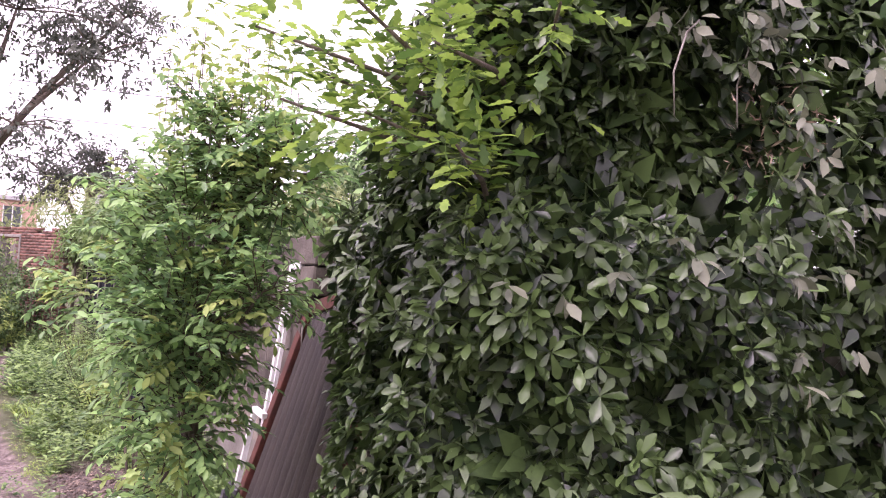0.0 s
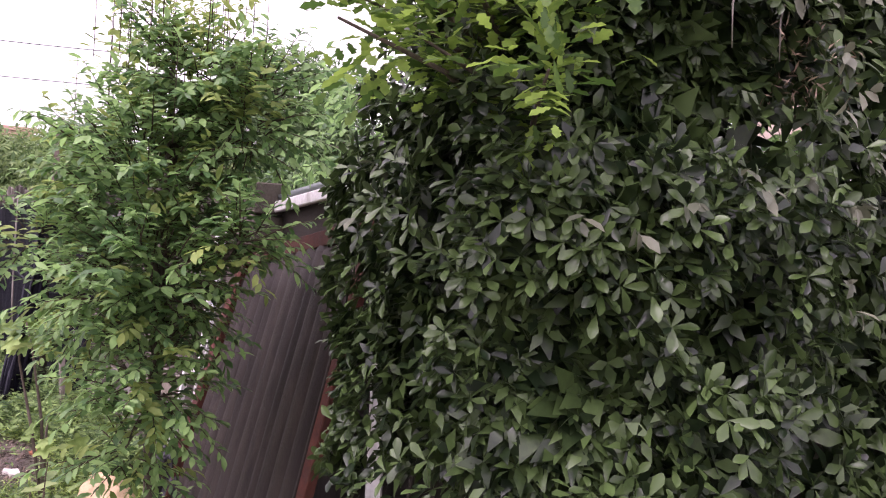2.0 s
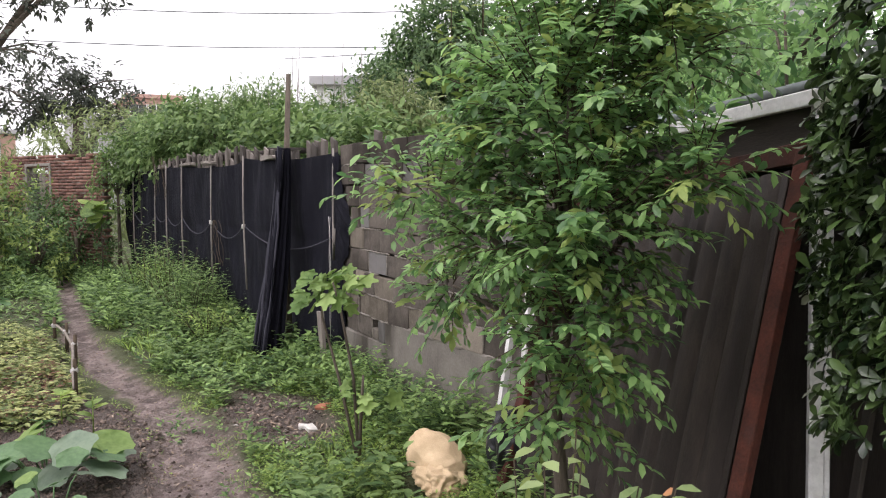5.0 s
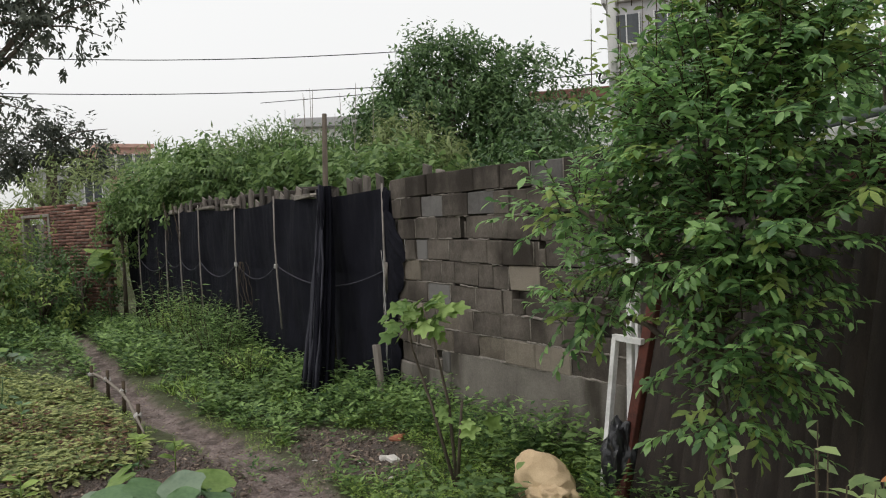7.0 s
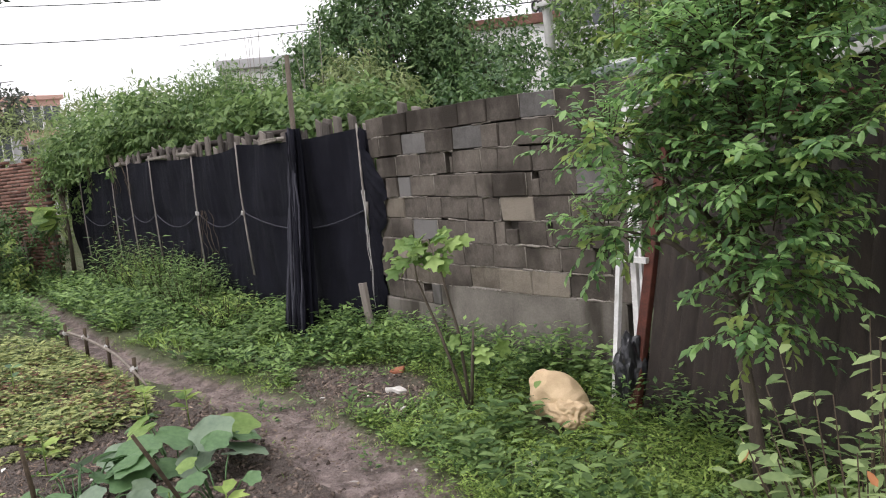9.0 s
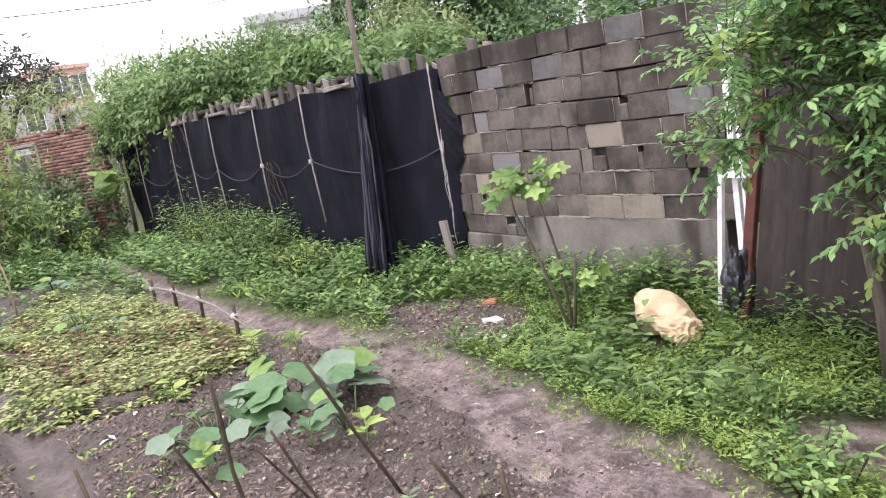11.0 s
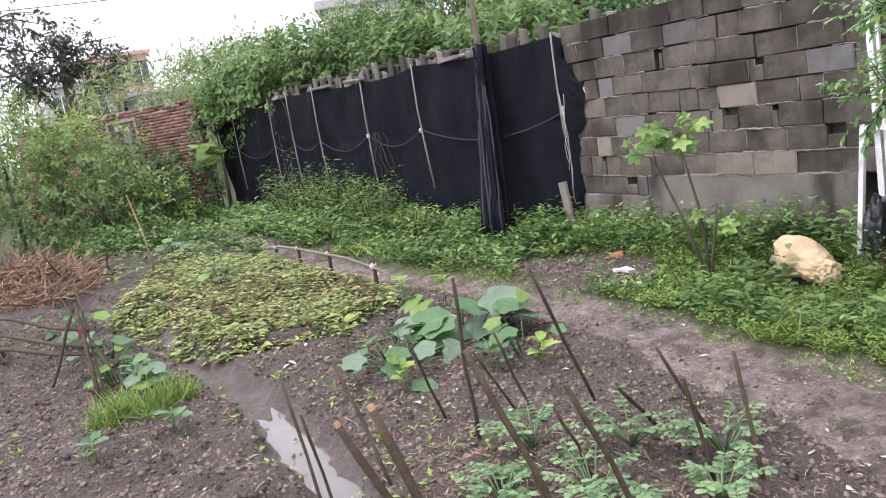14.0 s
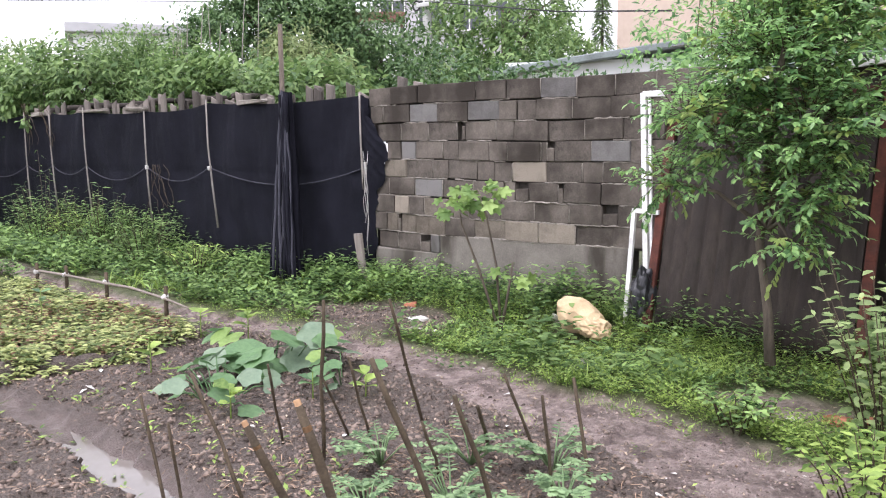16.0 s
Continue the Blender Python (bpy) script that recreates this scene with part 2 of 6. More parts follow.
def tube_data(points, radii, sides=7):
    """Corners and triangles of a tapered tube along points."""
    pts = [Vector(p) for p in points]
    vs, fs = [], []
    side = None
    for i, p in enumerate(pts):
        d = (pts[min(i + 1, len(pts) - 1)] - pts[max(i - 1, 0)]).normalized()
        if side is None:
            side = d.orthogonal().normalized()
        side = (side - d * side.dot(d)).normalized()
        up = d.cross(side)
        for k in range(sides):
            a = 2 * math.pi * k / sides
            vs.append(p + (side * math.cos(a) + up * math.sin(a)) * radii[i])
    n = len(pts)
    for i in range(n - 1):
        for k in range(sides):
            a, b = i * sides + k, i * sides + (k + 1) % sides
            fs += [(a, b, b + sides), (a, b + sides, a + sides)]
    for base, flip in ((0, True), ((n - 1) * sides, False)):
        for k in range(1, sides - 1):
            fs.append((base, base + k + 1, base + k) if flip else (base, base + k, base + k + 1))
    return [tuple(v) for v in vs], fs


def tube(name, points, radii, material, parent=None, sides=7, label=""):
    if not hasattr(radii, "__len__"):
        radii = [radii] * len(points)
    v, f = tube_data(points, radii, sides)
    return mesh_part(name, mesh_tris(name, v, f), material, parent, label, True)


def tubes(name, runs, material, parent=None, sides=5, label=""):
    vs, fs = [], []
    for points, radii in runs:
        v, f = tube_data(points, radii, sides)
        fs += [tuple(i + len(vs) for i in t) for t in f]
        vs += v
    return mesh_part(name, mesh_tris(name, vs, fs), material, parent, label, True)


# Leaf outlines: length along x, width along y, rise along z.
OVAL = (np.array([(0, 0, 0), (0.28, 0.17, 0.05), (0.28, -0.17, 0.05), (0.28, 0, 0), (0.66, 0.21, 0.03), (0.66, -0.21, 0.03), (0.66, 0, -0.03), (1, 0, -0.12)], float),
        np.array([(0, 3, 1), (0, 2, 3), (3, 6, 4), (3, 4, 1), (3, 2, 5), (3, 5, 6), (6, 7, 4), (6, 5, 7)]))
OBOVATE = (np.array([(0, 0, 0), (0.32, 0.11, 0.04), (0.32, -0.11, 0.04), (0.32, 0, 0), (0.72, 0.21, 0.04), (0.72, -0.21, 0.04), (0.72, 0, -0.02), (0.92, 0.11, -0.03), (0.92, -0.11, -0.03), (1, 0, -0.09)], float),
           np.array([(0, 3, 1), (0, 2, 3), (3, 6, 4), (3, 4, 1), (3, 2, 5), (3, 5, 6), (6, 7, 4), (6, 5, 8), (6, 9, 7), (6, 8, 9)]))
SIMPLE = (np.array([(0, 0, 0), (0.45, 0.2, 0.03), (0.45, -0.2, 0.03), (1, 0, -0.12)], float), np.array([(0, 2, 1), (2, 3, 1)]))
LANCE = (np.array([(0, 0, 0), (0.35, 0.1, 0.02), (0.35, -0.1, 0.02), (1, 0, -0.22)], float), np.array([(0, 2, 1), (2, 3, 1)]))
BLADE = (np.array([(0, 0.035, 0), (0, -0.035, 0), (0.5, 0.028, 0.02), (0.5, -0.028, 0.02), (1, 0, -0.22)], float), np.array([(0, 1, 3), (0, 3, 2), (2, 3, 4)]))


def lobed_outline(lobes, depth, n=20, cup=0.06):
    vs, fs = [(0.12, 0, 0.0)], []
    for k in range(n):
        a = -math.pi + 2 * math.pi * (k + 0.5) / n
        r = 0.5 * (1 - depth * (0.5 - 0.5 * math.cos(lobes * a)))
        vs.append((0.45 + r * math.cos(a), r * math.sin(a), cup * (abs(math.sin(a * 2.5)) - 0.5) - 0.05 * math.cos(a)))
        fs.append((0, 1 + k, 1 + (k + 1) % n))
    return np.array(vs, float), np.array(fs)


ROUND = lobed_outline(5, 0.22)
FIG = lobed_outline(5, 0.50)
HEART = lobed_outline(3, 0.12, 10)
OAKISH = (np.array([(0, 0, 0), (0.2, 0.14, 0.02), (0.32, 0.1, 0.01), (0.5, 0.25, 0.03), (0.6, 0.15, 0), (0.78, 0.2, -0.02), (1, 0, -0.1),
                    (0.78, -0.2, -0.02), (0.6, -0.15, 0), (0.5, -0.25, 0.03), (0.32, -0.1, 0.01), (0.2, -0.14, 0.02)], float),
          np.array([(0, 11, 1), (1, 11, 10), (1, 10, 2), (2, 10, 9), (2, 9, 3), (3, 9, 8), (3, 8, 4), (4, 8, 7), (4, 7, 5), (5, 7, 6)]))


def unit(a):
    return a / np.maximum(np.linalg.norm(a, axis=1, keepdims=True), 1e-6)


def leaves(name, where, along, facing, size, outline, material, parent=None, label="", width=1.0):
    """Many leaves in one mesh: where each starts, the way it points, the way its face looks, and its length."""
    where, along, facing = np.asarray(where, float), unit(np.asarray(along, float)), np.asarray(facing, float)
    size = np.broadcast_to(np.asarray(size, float), (len(where),))
    side = unit(np.cross(facing, along))
    up = np.cross(along, side)
    tv, tf = outline
    v = (where[:, None] + size[:, None, None] * (along[:, None] * tv[None, :, 0:1] + side[:, None] * tv[None, :, 1:2] * width + up[:, None] * tv[None, :, 2:3])).reshape(-1, 3)
    f = (tf[None] + (np.arange(len(where)) * len(tv))[:, None, None]).reshape(-1, 3)
    return mesh_part(name, mesh_tris(name, v, f), material, parent, label)


def rnd(n, s=1.0):
    return np.random.normal(0, s, (n, 3))


def shoots(where, out, per, length, spacing_turn=2.4, droop=0.25, spread=0.9, lift=0.4):
    """Leaves set round shoots: gives starts, directions and facings for per leaves on each shoot."""
    n = len(where)
    out = unit(out)
    ref = unit(np.cross(out, rnd(n)))
    ref2 = np.cross(out, ref)
    W, A, F = [], [], []
    phase = np.random.uniform(0, 6.28, n)
    for k in range(per):
        a = phase + k * spacing_turn
        rad = ref * np.cos(a)[:, None] + ref2 * np.sin(a)[:, None]
        fr = (k + 0.5) / per
        W.append(where + out * (length * fr)[:, None] if hasattr(length, "__len__") else where + out * length * fr)
        A.append(out * (1 - spread * 0.6) + rad * spread + rnd(n, 0.15) - np.array((0, 0, droop)))
        F.append(out * 0.6 + np.array((0, 0, lift)) + rnd(n, 0.25) + rad * 0.1)
    return np.concatenate(W), np.concatenate(A), np.concatenate(F)


def on_blobs(blobs, n, inner=0.0):
    """n points on lumpy ellipsoids (centre, radii), more on large ones, with their outward ways."""
    wts = np.array([b[1][0] * b[1][1] + b[1][0] * b[1][2] + b[1][1] * b[1][2] for b in blobs], float)
    pick = np.random.choice(len(blobs), n, p=wts / wts.sum())
    c = np.array([b[0] for b in blobs], float)[pick]
    r = np.array([b[1] for b in blobs], float)[pick]
    d = unit(rnd(n))
    k = np.random.uniform(1 - inner, 1.06, n) if inner else np.random.uniform(0.92, 1.06, n)
    return c + d * r * k[:, None], unit(d / r)


# ---- ground ----
PATHWAY = [(-9.0, -1.9), (-6.0, -2.0), (-3.0, -2.08), (-1.4, -1.95), (-0.4, -1.73), (0.95, -1.64), (2.2, -1.76), (3.3, -1.98), (4.3, -2.13), (5.5, -2.52), (7.2, -3.2), (9.5, -2.6), (13, -2.0)]
PATHWAY2 = [(6.3, -3.0), (6.5, -4.2), (6.5, -5.5), (6.4, -7.5), (6.3, -10)]
DITCH = [(-4.0, -4.7), (-2.0, -4.38), (-0.28, -4.23), (1.14, -4.17), (2.2, -4.24), (2.9, -4.33), (4.0, -4.7), (5.05, -5.2)]
BED_MID = (-1.6, -3.4)
BED = [(-2.3, -4.45), (-4.6, -3.2), (-3.1, -2.5), (-0.64, -2.34), (0.18, -2.49), (0.39, -3.18), (0.18, -3.97), (-0.79, -4.21)]


def near_line(x, y, line):
    best = np.full(np.shape(x), 1e9)
    for (x0, y0), (x1, y1) in zip(line, line[1:]):
        dx, dy = x1 - x0, y1 - y0
        s = np.clip(((x - x0) * dx + (y - y0) * dy) / (dx * dx + dy * dy), 0, 1)
        best = np.minimum(best, np.hypot(x - x0 - s * dx, y - y0 - s * dy))
    return best


def within(x, y, poly):
    ins = np.zeros(np.shape(x), bool)
    for (x0, y0), (x1, y1) in zip(poly, poly[1:] + poly[:1]):
        if y0 == y1:
            continue
        ins ^= ((y0 > y) != (y1 > y)) & (x < (x1 - x0) * (y - y0) / (y1 - y0) + x0)
    return ins


def waves(x, y, f, seed):
    r = np.random.RandomState(seed)
    out = 0
    for k in range(7):
        a, ph, g = r.uniform(0, 6.28), r.uniform(0, 6.28), f * r.uniform(0.6, 1.8)
        out = out + np.sin((x * math.cos(a) + y * math.sin(a)) * g + ph)
    return out / 7


def lattice(x, y, f, seed):
    """Smooth random relief, f bumps to the metre."""
    u, v = np.asarray(x, float) * f, np.asarray(y, float) * f
    i, j = np.floor(u).astype(np.int64), np.floor(v).astype(np.int64)
    a, b = u - i, v - j
    a, b = a * a * (3 - 2 * a), b * b * (3 - 2 * b)

    def rand(p, q):
        n = (p * 374761393 + q * 668265263 + seed * 974711) & 0x7FFFFFFF
        n = ((n ^ (n >> 13)) * 1274126177) & 0x7FFFFFFF
        return ((n ^ (n >> 16)) & 0xFFFF) / 65535.0 * 2 - 1

    return (rand(i, j) * (1 - a) + rand(i + 1, j) * a) * (1 - b) + (rand(i, j + 1) * (1 - a) + rand(i + 1, j + 1) * a) * b


def step(d, a, b):
    return np.clip((b - d) / (b - a), 0, 1)


def path_mask(x, y):
    d = np.minimum(near_line(x, y, PATHWAY), near_line(x, y, PATHWAY2) - 0.15) + 0.10 * waves(x, y, 4, 3)
    wide = 0.17 + 0.12 * step(-x, -2.0, 0.5) + 0.12 * step(-x, -5, -2.5)
    m = step(d + 0.05 * lattice(x, y, 7, 3) + 0.03 * lattice(x, y, 15, 4), wide - 0.03, wide + 0.07)
    bare = step(np.hypot((x - 4.95) / 0.75, (y + 1.25) / 0.36) + 0.2 * waves(x, y, 5, 9), 0.6, 0.95)
    return np.maximum(m, bare * 0.9)


def ditch_mask(x, y):
    return step(near_line(x, y, DITCH) + 0.05 * waves(x, y, 6, 4) + 0.03 * lattice(x, y, 9, 14), 0.08, 0.21)


def soil_mask(x, y):
    garden = [(0.43, -1.66), (1.81, -1.74), (2.92, -1.92), (4.82, -2.3), (5.83, -3.1), (5.72, -9.4), (-9.0, -9.0), (-9.0, -3.3), (-4.6, -3.1), (-3.4, -2.35), (-0.5, -2.26)]
    m = within(x, y, garden).astype(float)
    heap = step(np.hypot((x - 1.0) / 1.25, (y + 1.0) / 0.50) + 0.25 * waves(x, y, 5, 8), 0.5, 1.0)
    heap2 = step(np.hypot((x + 4.6) / 1.1, (y + 2.1) / 0.45), 0.5, 1.0)
    return np.maximum(m, np.maximum(heap, heap2 * 0.8))


def ease(v, a, b):
    t = np.clip((v - a) / (b - a), 0, 1)
    return t * t * (3 - 2 * t)


def hollow(x, y):
    """How far the garden lies below the foot of the wall."""
    return 0.17 * ease(x, -6.0, 0.5) * ease(-y, 0.25, 0.9) * (1 - 0.4 * ease(x, 6.0, 8.0))


def ground_z(x, y):
    x, y = np.asarray(x, float), np.asarray(y, float)
    p, d, s = path_mask(x, y), ditch_mask(x, y), soil_mask(x, y)
    z = 0.03 * waves(x, y, 1.3, 1) + 0.012 * waves(x, y, 9, 2)
    z = z * (1 - 0.6 * p) - 0.05 * p - hollow(x, y)
    z = z + s * (0.025 + 0.030 * lattice(x, y, 3.5, 5) + 0.026 * lattice(x, y, 8, 6) + 0.016 * lattice(x, y, 17, 8)) * (1 - p) * (1 - 0.8 * d)
    z = z + p * (0.022 * lattice(x, y, 4, 7) + 0.018 * lattice(x, y, 8, 17) + 0.012 * lattice(x, y, 15, 18))
    z = z - 0.11 * d + d * (0.014 * lattice(x, y, 7, 27) + 0.010 * lattice(x, y, 14, 28))
    z = z + 0.05 * within(x, y, BED)
    return np.where(y > 0.3, np.minimum(z, 0.0), z)


def spaced(a, b, fine):
    far = [450, 250, 140, 80, 45, 28, 18]
    return np.concatenate([[a - f for f in far], [a - 10, a - 5, a - 2], np.arange(a, b, fine), [b, b + 2, b + 5, b + 10], [b + f for f in far[::-1]]])


gx, gy = spaced(-7, 9.5, 0.028), spaced(-7.5, 0.6, 0.028)
GX, GY = np.meshgrid(gx, gy, indexing="ij")
GZ = ground_z(GX, GY)
gv = np.stack([GX.ravel(), GY.ravel(), GZ.ravel()], 1)
ii = np.arange(len(gx) * len(gy)).reshape(len(gx), len(gy))
qa, qb, qc, qd = ii[:-1, :-1].ravel(), ii[1:, :-1].ravel(), ii[1:, 1:].ravel(), ii[:-1, 1:].ravel()
g_me = mesh_tris("ground", gv, np.concatenate([np.stack([qa, qb, qc], 1), np.stack([qa, qc, qd], 1)]))
for nm, val in (("path", path_mask(GX, GY)), ("soil", soil_mask(GX, GY)), ("wet", ditch_mask(GX, GY))):
    at = g_me.attributes.new(nm, "FLOAT", "POINT")
    at.data.foreach_set("value", val.ravel().astype(np.float32))


def ground_material():
    m = bpy.data.materials.new("earth")
    m.use_nodes = True
    nd, lk = m.node_tree.nodes, m.node_tree.links
    p = nd["Principled BSDF"]
    geo = nd.new("ShaderNodeNewGeometry")

    def noise_at(scale, detail=6):
        n = nd.new("ShaderNodeTexNoise")
        n.inputs["Scale"].default_value, n.inputs["Detail"].default_value, n.inputs["Roughness"].default_value = scale, detail, 0.65
        lk.new(geo.outputs["Position"], n.inputs["Vector"])
        return n.outputs[0]

    def ramp(src, a, b, lo=0.3, hi=0.7):
        r = nd.new("ShaderNodeValToRGB")
        r.color_ramp.elements[0].position, r.color_ramp.elements[1].position = lo, hi
        r.color_ramp.elements[0].color, r.color_ramp.elements[1].color = (*a, 1), (*b, 1)
        lk.new(src, r.inputs[0])
        return r.outputs[0]

    def mix(fac, a, b):
        x = nd.new("ShaderNodeMix")
        x.data_type = "RGBA"
        lk.new(fac, x.inputs[0])
        lk.new(a, x.inputs[6])
        lk.new(b, x.inputs[7])
        return x.outputs[2]

    def mask(name):
        a = nd.new("ShaderNodeAttribute")
        a.attribute_name = name
        return a.outputs["Fac"]

    fine, mid, wide = noise_at(55), noise_at(7), noise_at(1.3)
    grass = ramp(mid, (0.050, 0.060, 0.022), (0.115, 0.125, 0.050))
    dark = mix(mid, ramp(fine, (0.030, 0.022, 0.018), (0.165, 0.126, 0.104), 0.35, 0.68), ramp(noise_at(140), (0.050, 0.038, 0.032), (0.25, 0.196, 0.163), 0.4, 0.7))
    mud = mix(fine, ramp(mid, (0.115, 0.084, 0.074), (0.35, 0.272, 0.246), 0.38, 0.62), ramp(noise_at(22), (0.16, 0.120, 0.107), (0.46, 0.364, 0.332), 0.36, 0.66))
    mud = mix(ramp(noise_at(4.5), (0, 0, 0), (1, 1, 1), 0.48, 0.60), mud, ramp(fine, (0.075, 0.053, 0.046), (0.175, 0.128, 0.113)))
    wetmud = ramp(mid, (0.12, 0.090, 0.080), (0.27, 0.215, 0.198))
    col = mix(mask("soil"), grass, dark)
    col = mix(mask("path"), col, mud)
    col = mix(mask("wet"), col, wetmud)
    lk.new(col, p.inputs["Base Color"])
    r = nd.new("ShaderNodeMapRange")
    lk.new(mask("wet"), r.inputs[0])
    r.inputs[3].default_value, r.inputs[4].default_value = 0.8, 0.30
    lk.new(r.outputs[0], p.inputs["Roughness"])
    b = nd.new("ShaderNodeBump")
    b.inputs["Strength"].default_value, b.inputs["Distance"].default_value = 1.0, 0.05
    both = nd.new("ShaderNodeMath")
    both.operation = "ADD"
    lk.new(fine, both.inputs[0])
    lk.new(noise_at(18, 8), both.inputs[1])
    lk.new(both.outputs[0], b.inputs["Height"])
    lk.new(b.outputs[0], p.inputs["Normal"])
    return m


ground = mesh_part("ground", g_me, ground_material(), None, "", True)
tagged(ground, "muddy garden ground with trodden path and dark soil", "ground", kind="structure")


def gz(x, y):
    return float(ground_z(np.array([x]), np.array([y]))[0])


# puddle standing in the ditch
bm = bmesh.new()
for k in range(40):
    a = 2 * math.pi * k / 40
    r = 1 + 0.18 * math.sin(3 * a + 1) + 0.08 * math.sin(7 * a)
    u, w = 1.15 * r * math.cos(a), 0.17 * r * math.sin(a)
    bm.verts.new((2.45 + u * 0.99 + w * 0.12, -4.27 - u * 0.12 + w * 0.99, -0.262))
bm.faces.new(bm.verts)
tagged(part("water", bm, M_water), "shallow puddle of muddy rainwater in the ditch", "puddle", kind="structure")

# ---- concrete block wall ----
WALL_Y = 0.0
wall_block = thing("wall_block", "rough grey concrete block wall with missing mortar", "wall", kind="structure")
CH, CL = 0.19, 0.38
block_meshes = {}


def block_mesh(w, h, mat, variant):
    key = (round(w, 3), round(h, 3), mat.name, variant)
    if key not in block_meshes:
        bm = boxed((w - 0.008, 0.19, h - 0.008), bevel=0.007, rough=0.004)
        me = bpy.data.meshes.new("block")
        bm.to_mesh(me)
        bm.free()
        me.materials.append(mat)
        block_meshes[key] = me
    return block_meshes[key]


LEFT = [0.0, 0.02, 0.14, 0.27, 0.21, 0.09, 0.03, 0.05]
HOLES = {3: [(2.32, 0.08, 0.06)], 5: [(2.00, 0.15, 0.065), (2.43, 0.06, 0.05)], 6: [(2.93, 0.15, 0.08)], 2: [(1.30, 0.05, 0.05)], 7: [(0.42, 0.05, 0.05)]}
rb = random.Random(4)


def course_z(x, row):
    """Height of the middle of a course, which wanders a little."""
    return 2.08 - CH * (row + 0.5) + 0.009 * math.sin(1.5 * x + 0.35 * row) + 0.003 * math.sin(4.1 * x + row)


blocks_todo = []
for row in range(8):
    x = LEFT[row]
    holes = sorted(HOLES.get(row, []))
    first = True
    while x < 3.40:
        frac = (0.5 if row % 2 else 0.85) if first else rb.choice((1.0, 1.0, 1.0, 1.0, 1.04, 0.96, 0.55))
        w = CL * frac
        first = False
        if holes and x + w > holes[0][0] - holes[0][1] / 2:
            hx, hw, hh = holes.pop(0)
            w = hx - hw / 2 - x
            if w > 0.06:
                blocks_todo.append((x + w / 2, row, w, CH, 0))
            blocks_todo.append((hx, row, hw, CH - hh, -hh / 2))
            x = hx + hw / 2
            continue
        blocks_todo.append((x + w / 2, row, w, CH, 0))
        x += w
blocks_todo += [(0.24, 8, 0.285, CH, 0), (0.545, 8, 0.325, CH, 0), (0.78, 8, 0.14, CH - 0.08, -0.04), (0.91, 8, 0.12, CH, 0)]
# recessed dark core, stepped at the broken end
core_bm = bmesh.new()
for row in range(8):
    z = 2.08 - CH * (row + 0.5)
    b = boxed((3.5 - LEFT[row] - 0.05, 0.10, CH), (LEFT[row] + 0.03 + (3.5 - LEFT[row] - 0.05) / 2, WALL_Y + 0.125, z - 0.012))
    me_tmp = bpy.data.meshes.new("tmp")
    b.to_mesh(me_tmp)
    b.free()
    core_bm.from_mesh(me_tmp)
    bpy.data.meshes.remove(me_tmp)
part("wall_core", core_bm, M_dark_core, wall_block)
# mortar squeezed out of the joints
runs = []
for row in range(1, 9):
    x = LEFT[min(row, 7)] + 0.06
    while x < 3.1:
        ln = rb.uniform(0.06, 0.40)
        if rb.random() < (0.6 if row < 6 else 0.9):
            n = max(3, int(ln / 0.035))
            runs.append(([(x + ln * k / (n - 1), WALL_Y + 0.006 + rb.uniform(-0.004, 0.006), course_z(x + ln * k / (n - 1), row - 0.5) + rb.uniform(-0.005, 0.005)) for k in range(n)],
                         [rb.uniform(0.004, 0.011) * (1.0 if row < 6 else 1.25) for k in range(n)]))
        x += ln
for x, row, w, h2, dz in blocks_todo:
    if h2 == CH and rb.random() < 0.5:
        z = course_z(x, row)
        runs.append(([(x + w / 2 + rb.uniform(-0.003, 0.003), WALL_Y + 0.008, z + q * CH) for q in (-0.45, -0.15, 0.15, 0.45)], [rb.uniform(0.003, 0.008) for q in range(4)]))
tubes("mortar", runs, M_mortar, wall_block, 5)
# smooth cement footing
bm = boxed((2.14, 0.22, 0.80), (2.045, WALL_Y + 0.105, 0.17), 0.015, 0.006)
part("footing", bm, M_slab, wall_block, "smooth grey cement footing")
part("footing_end", boxed((0.93, 0.2, 0.60), (0.50, WALL_Y + 0.10, 0.068), 0.012, 0.006), M_slab, wall_block)
wall_rear = thing("wall_extension", "plain grey block wall continuing behind the shed", "wall", kind="structure")
part("wall_body", boxed((6.0, 0.18, 2.0), (6.3, 1.6, 1.0), 0.01), M_slab, wall_rear)

# ---- black net fence ----
FENCE_SLOPE = 0.068


def fence_y(x):
    return FENCE_SLOPE * x


STICKS = [-0.12, -2.73, -4.07, -5.58, -6.53, -7.29, -9.0]
TOPS = [2.03, 2.04, 1.98, 2.05, 2.03, 2.03, 2.0]


def net_top(x):
    order = sorted(zip(STICKS, TOPS)) + [(0.1, 2.04)]
    for (a, za), (b, zb) in zip(order, order[1:]):
        if a <= x <= b:
            s = (x - a) / (b - a)
            return za + (zb - za) * s - 0.05 * math.sin(math.pi * s) ** 0.7
    return 2.0 - 0.25 * max(0.0, -9.0 - x)


net = thing("shade_net", "black woven shade net hung as a fence", "fence net")
nx, nz = 330, 46
vs, fs = [], []
for i in range(nx + 1):
    x = -9.90 + 9.95 * i / nx
    top = net_top(x)
    for k in range(nz + 1):
        s = k / nz
        z = top * (1 - s) + 0.02 * s
        bulge = 0.05 * math.sin(3.1 * x + 1.4 * s * 3) * (0.3 + s) + 0.025 * math.sin(9 * x + 2 * math.sin(5 * s) + 1.3)
        crease = 0.018 * noise.noise((x * 3, s * 2.5, 0.3)) + 0.012 * noise.noise((x * 11, s * 5, 4.0))
        tucked = -0.05 * math.exp(-((z - 1.15) / 0.05) ** 2) * 0.5
        vs.append((x, fence_y(x) + 0.03 - bulge * 0.6 - crease - tucked * 0.5, z))
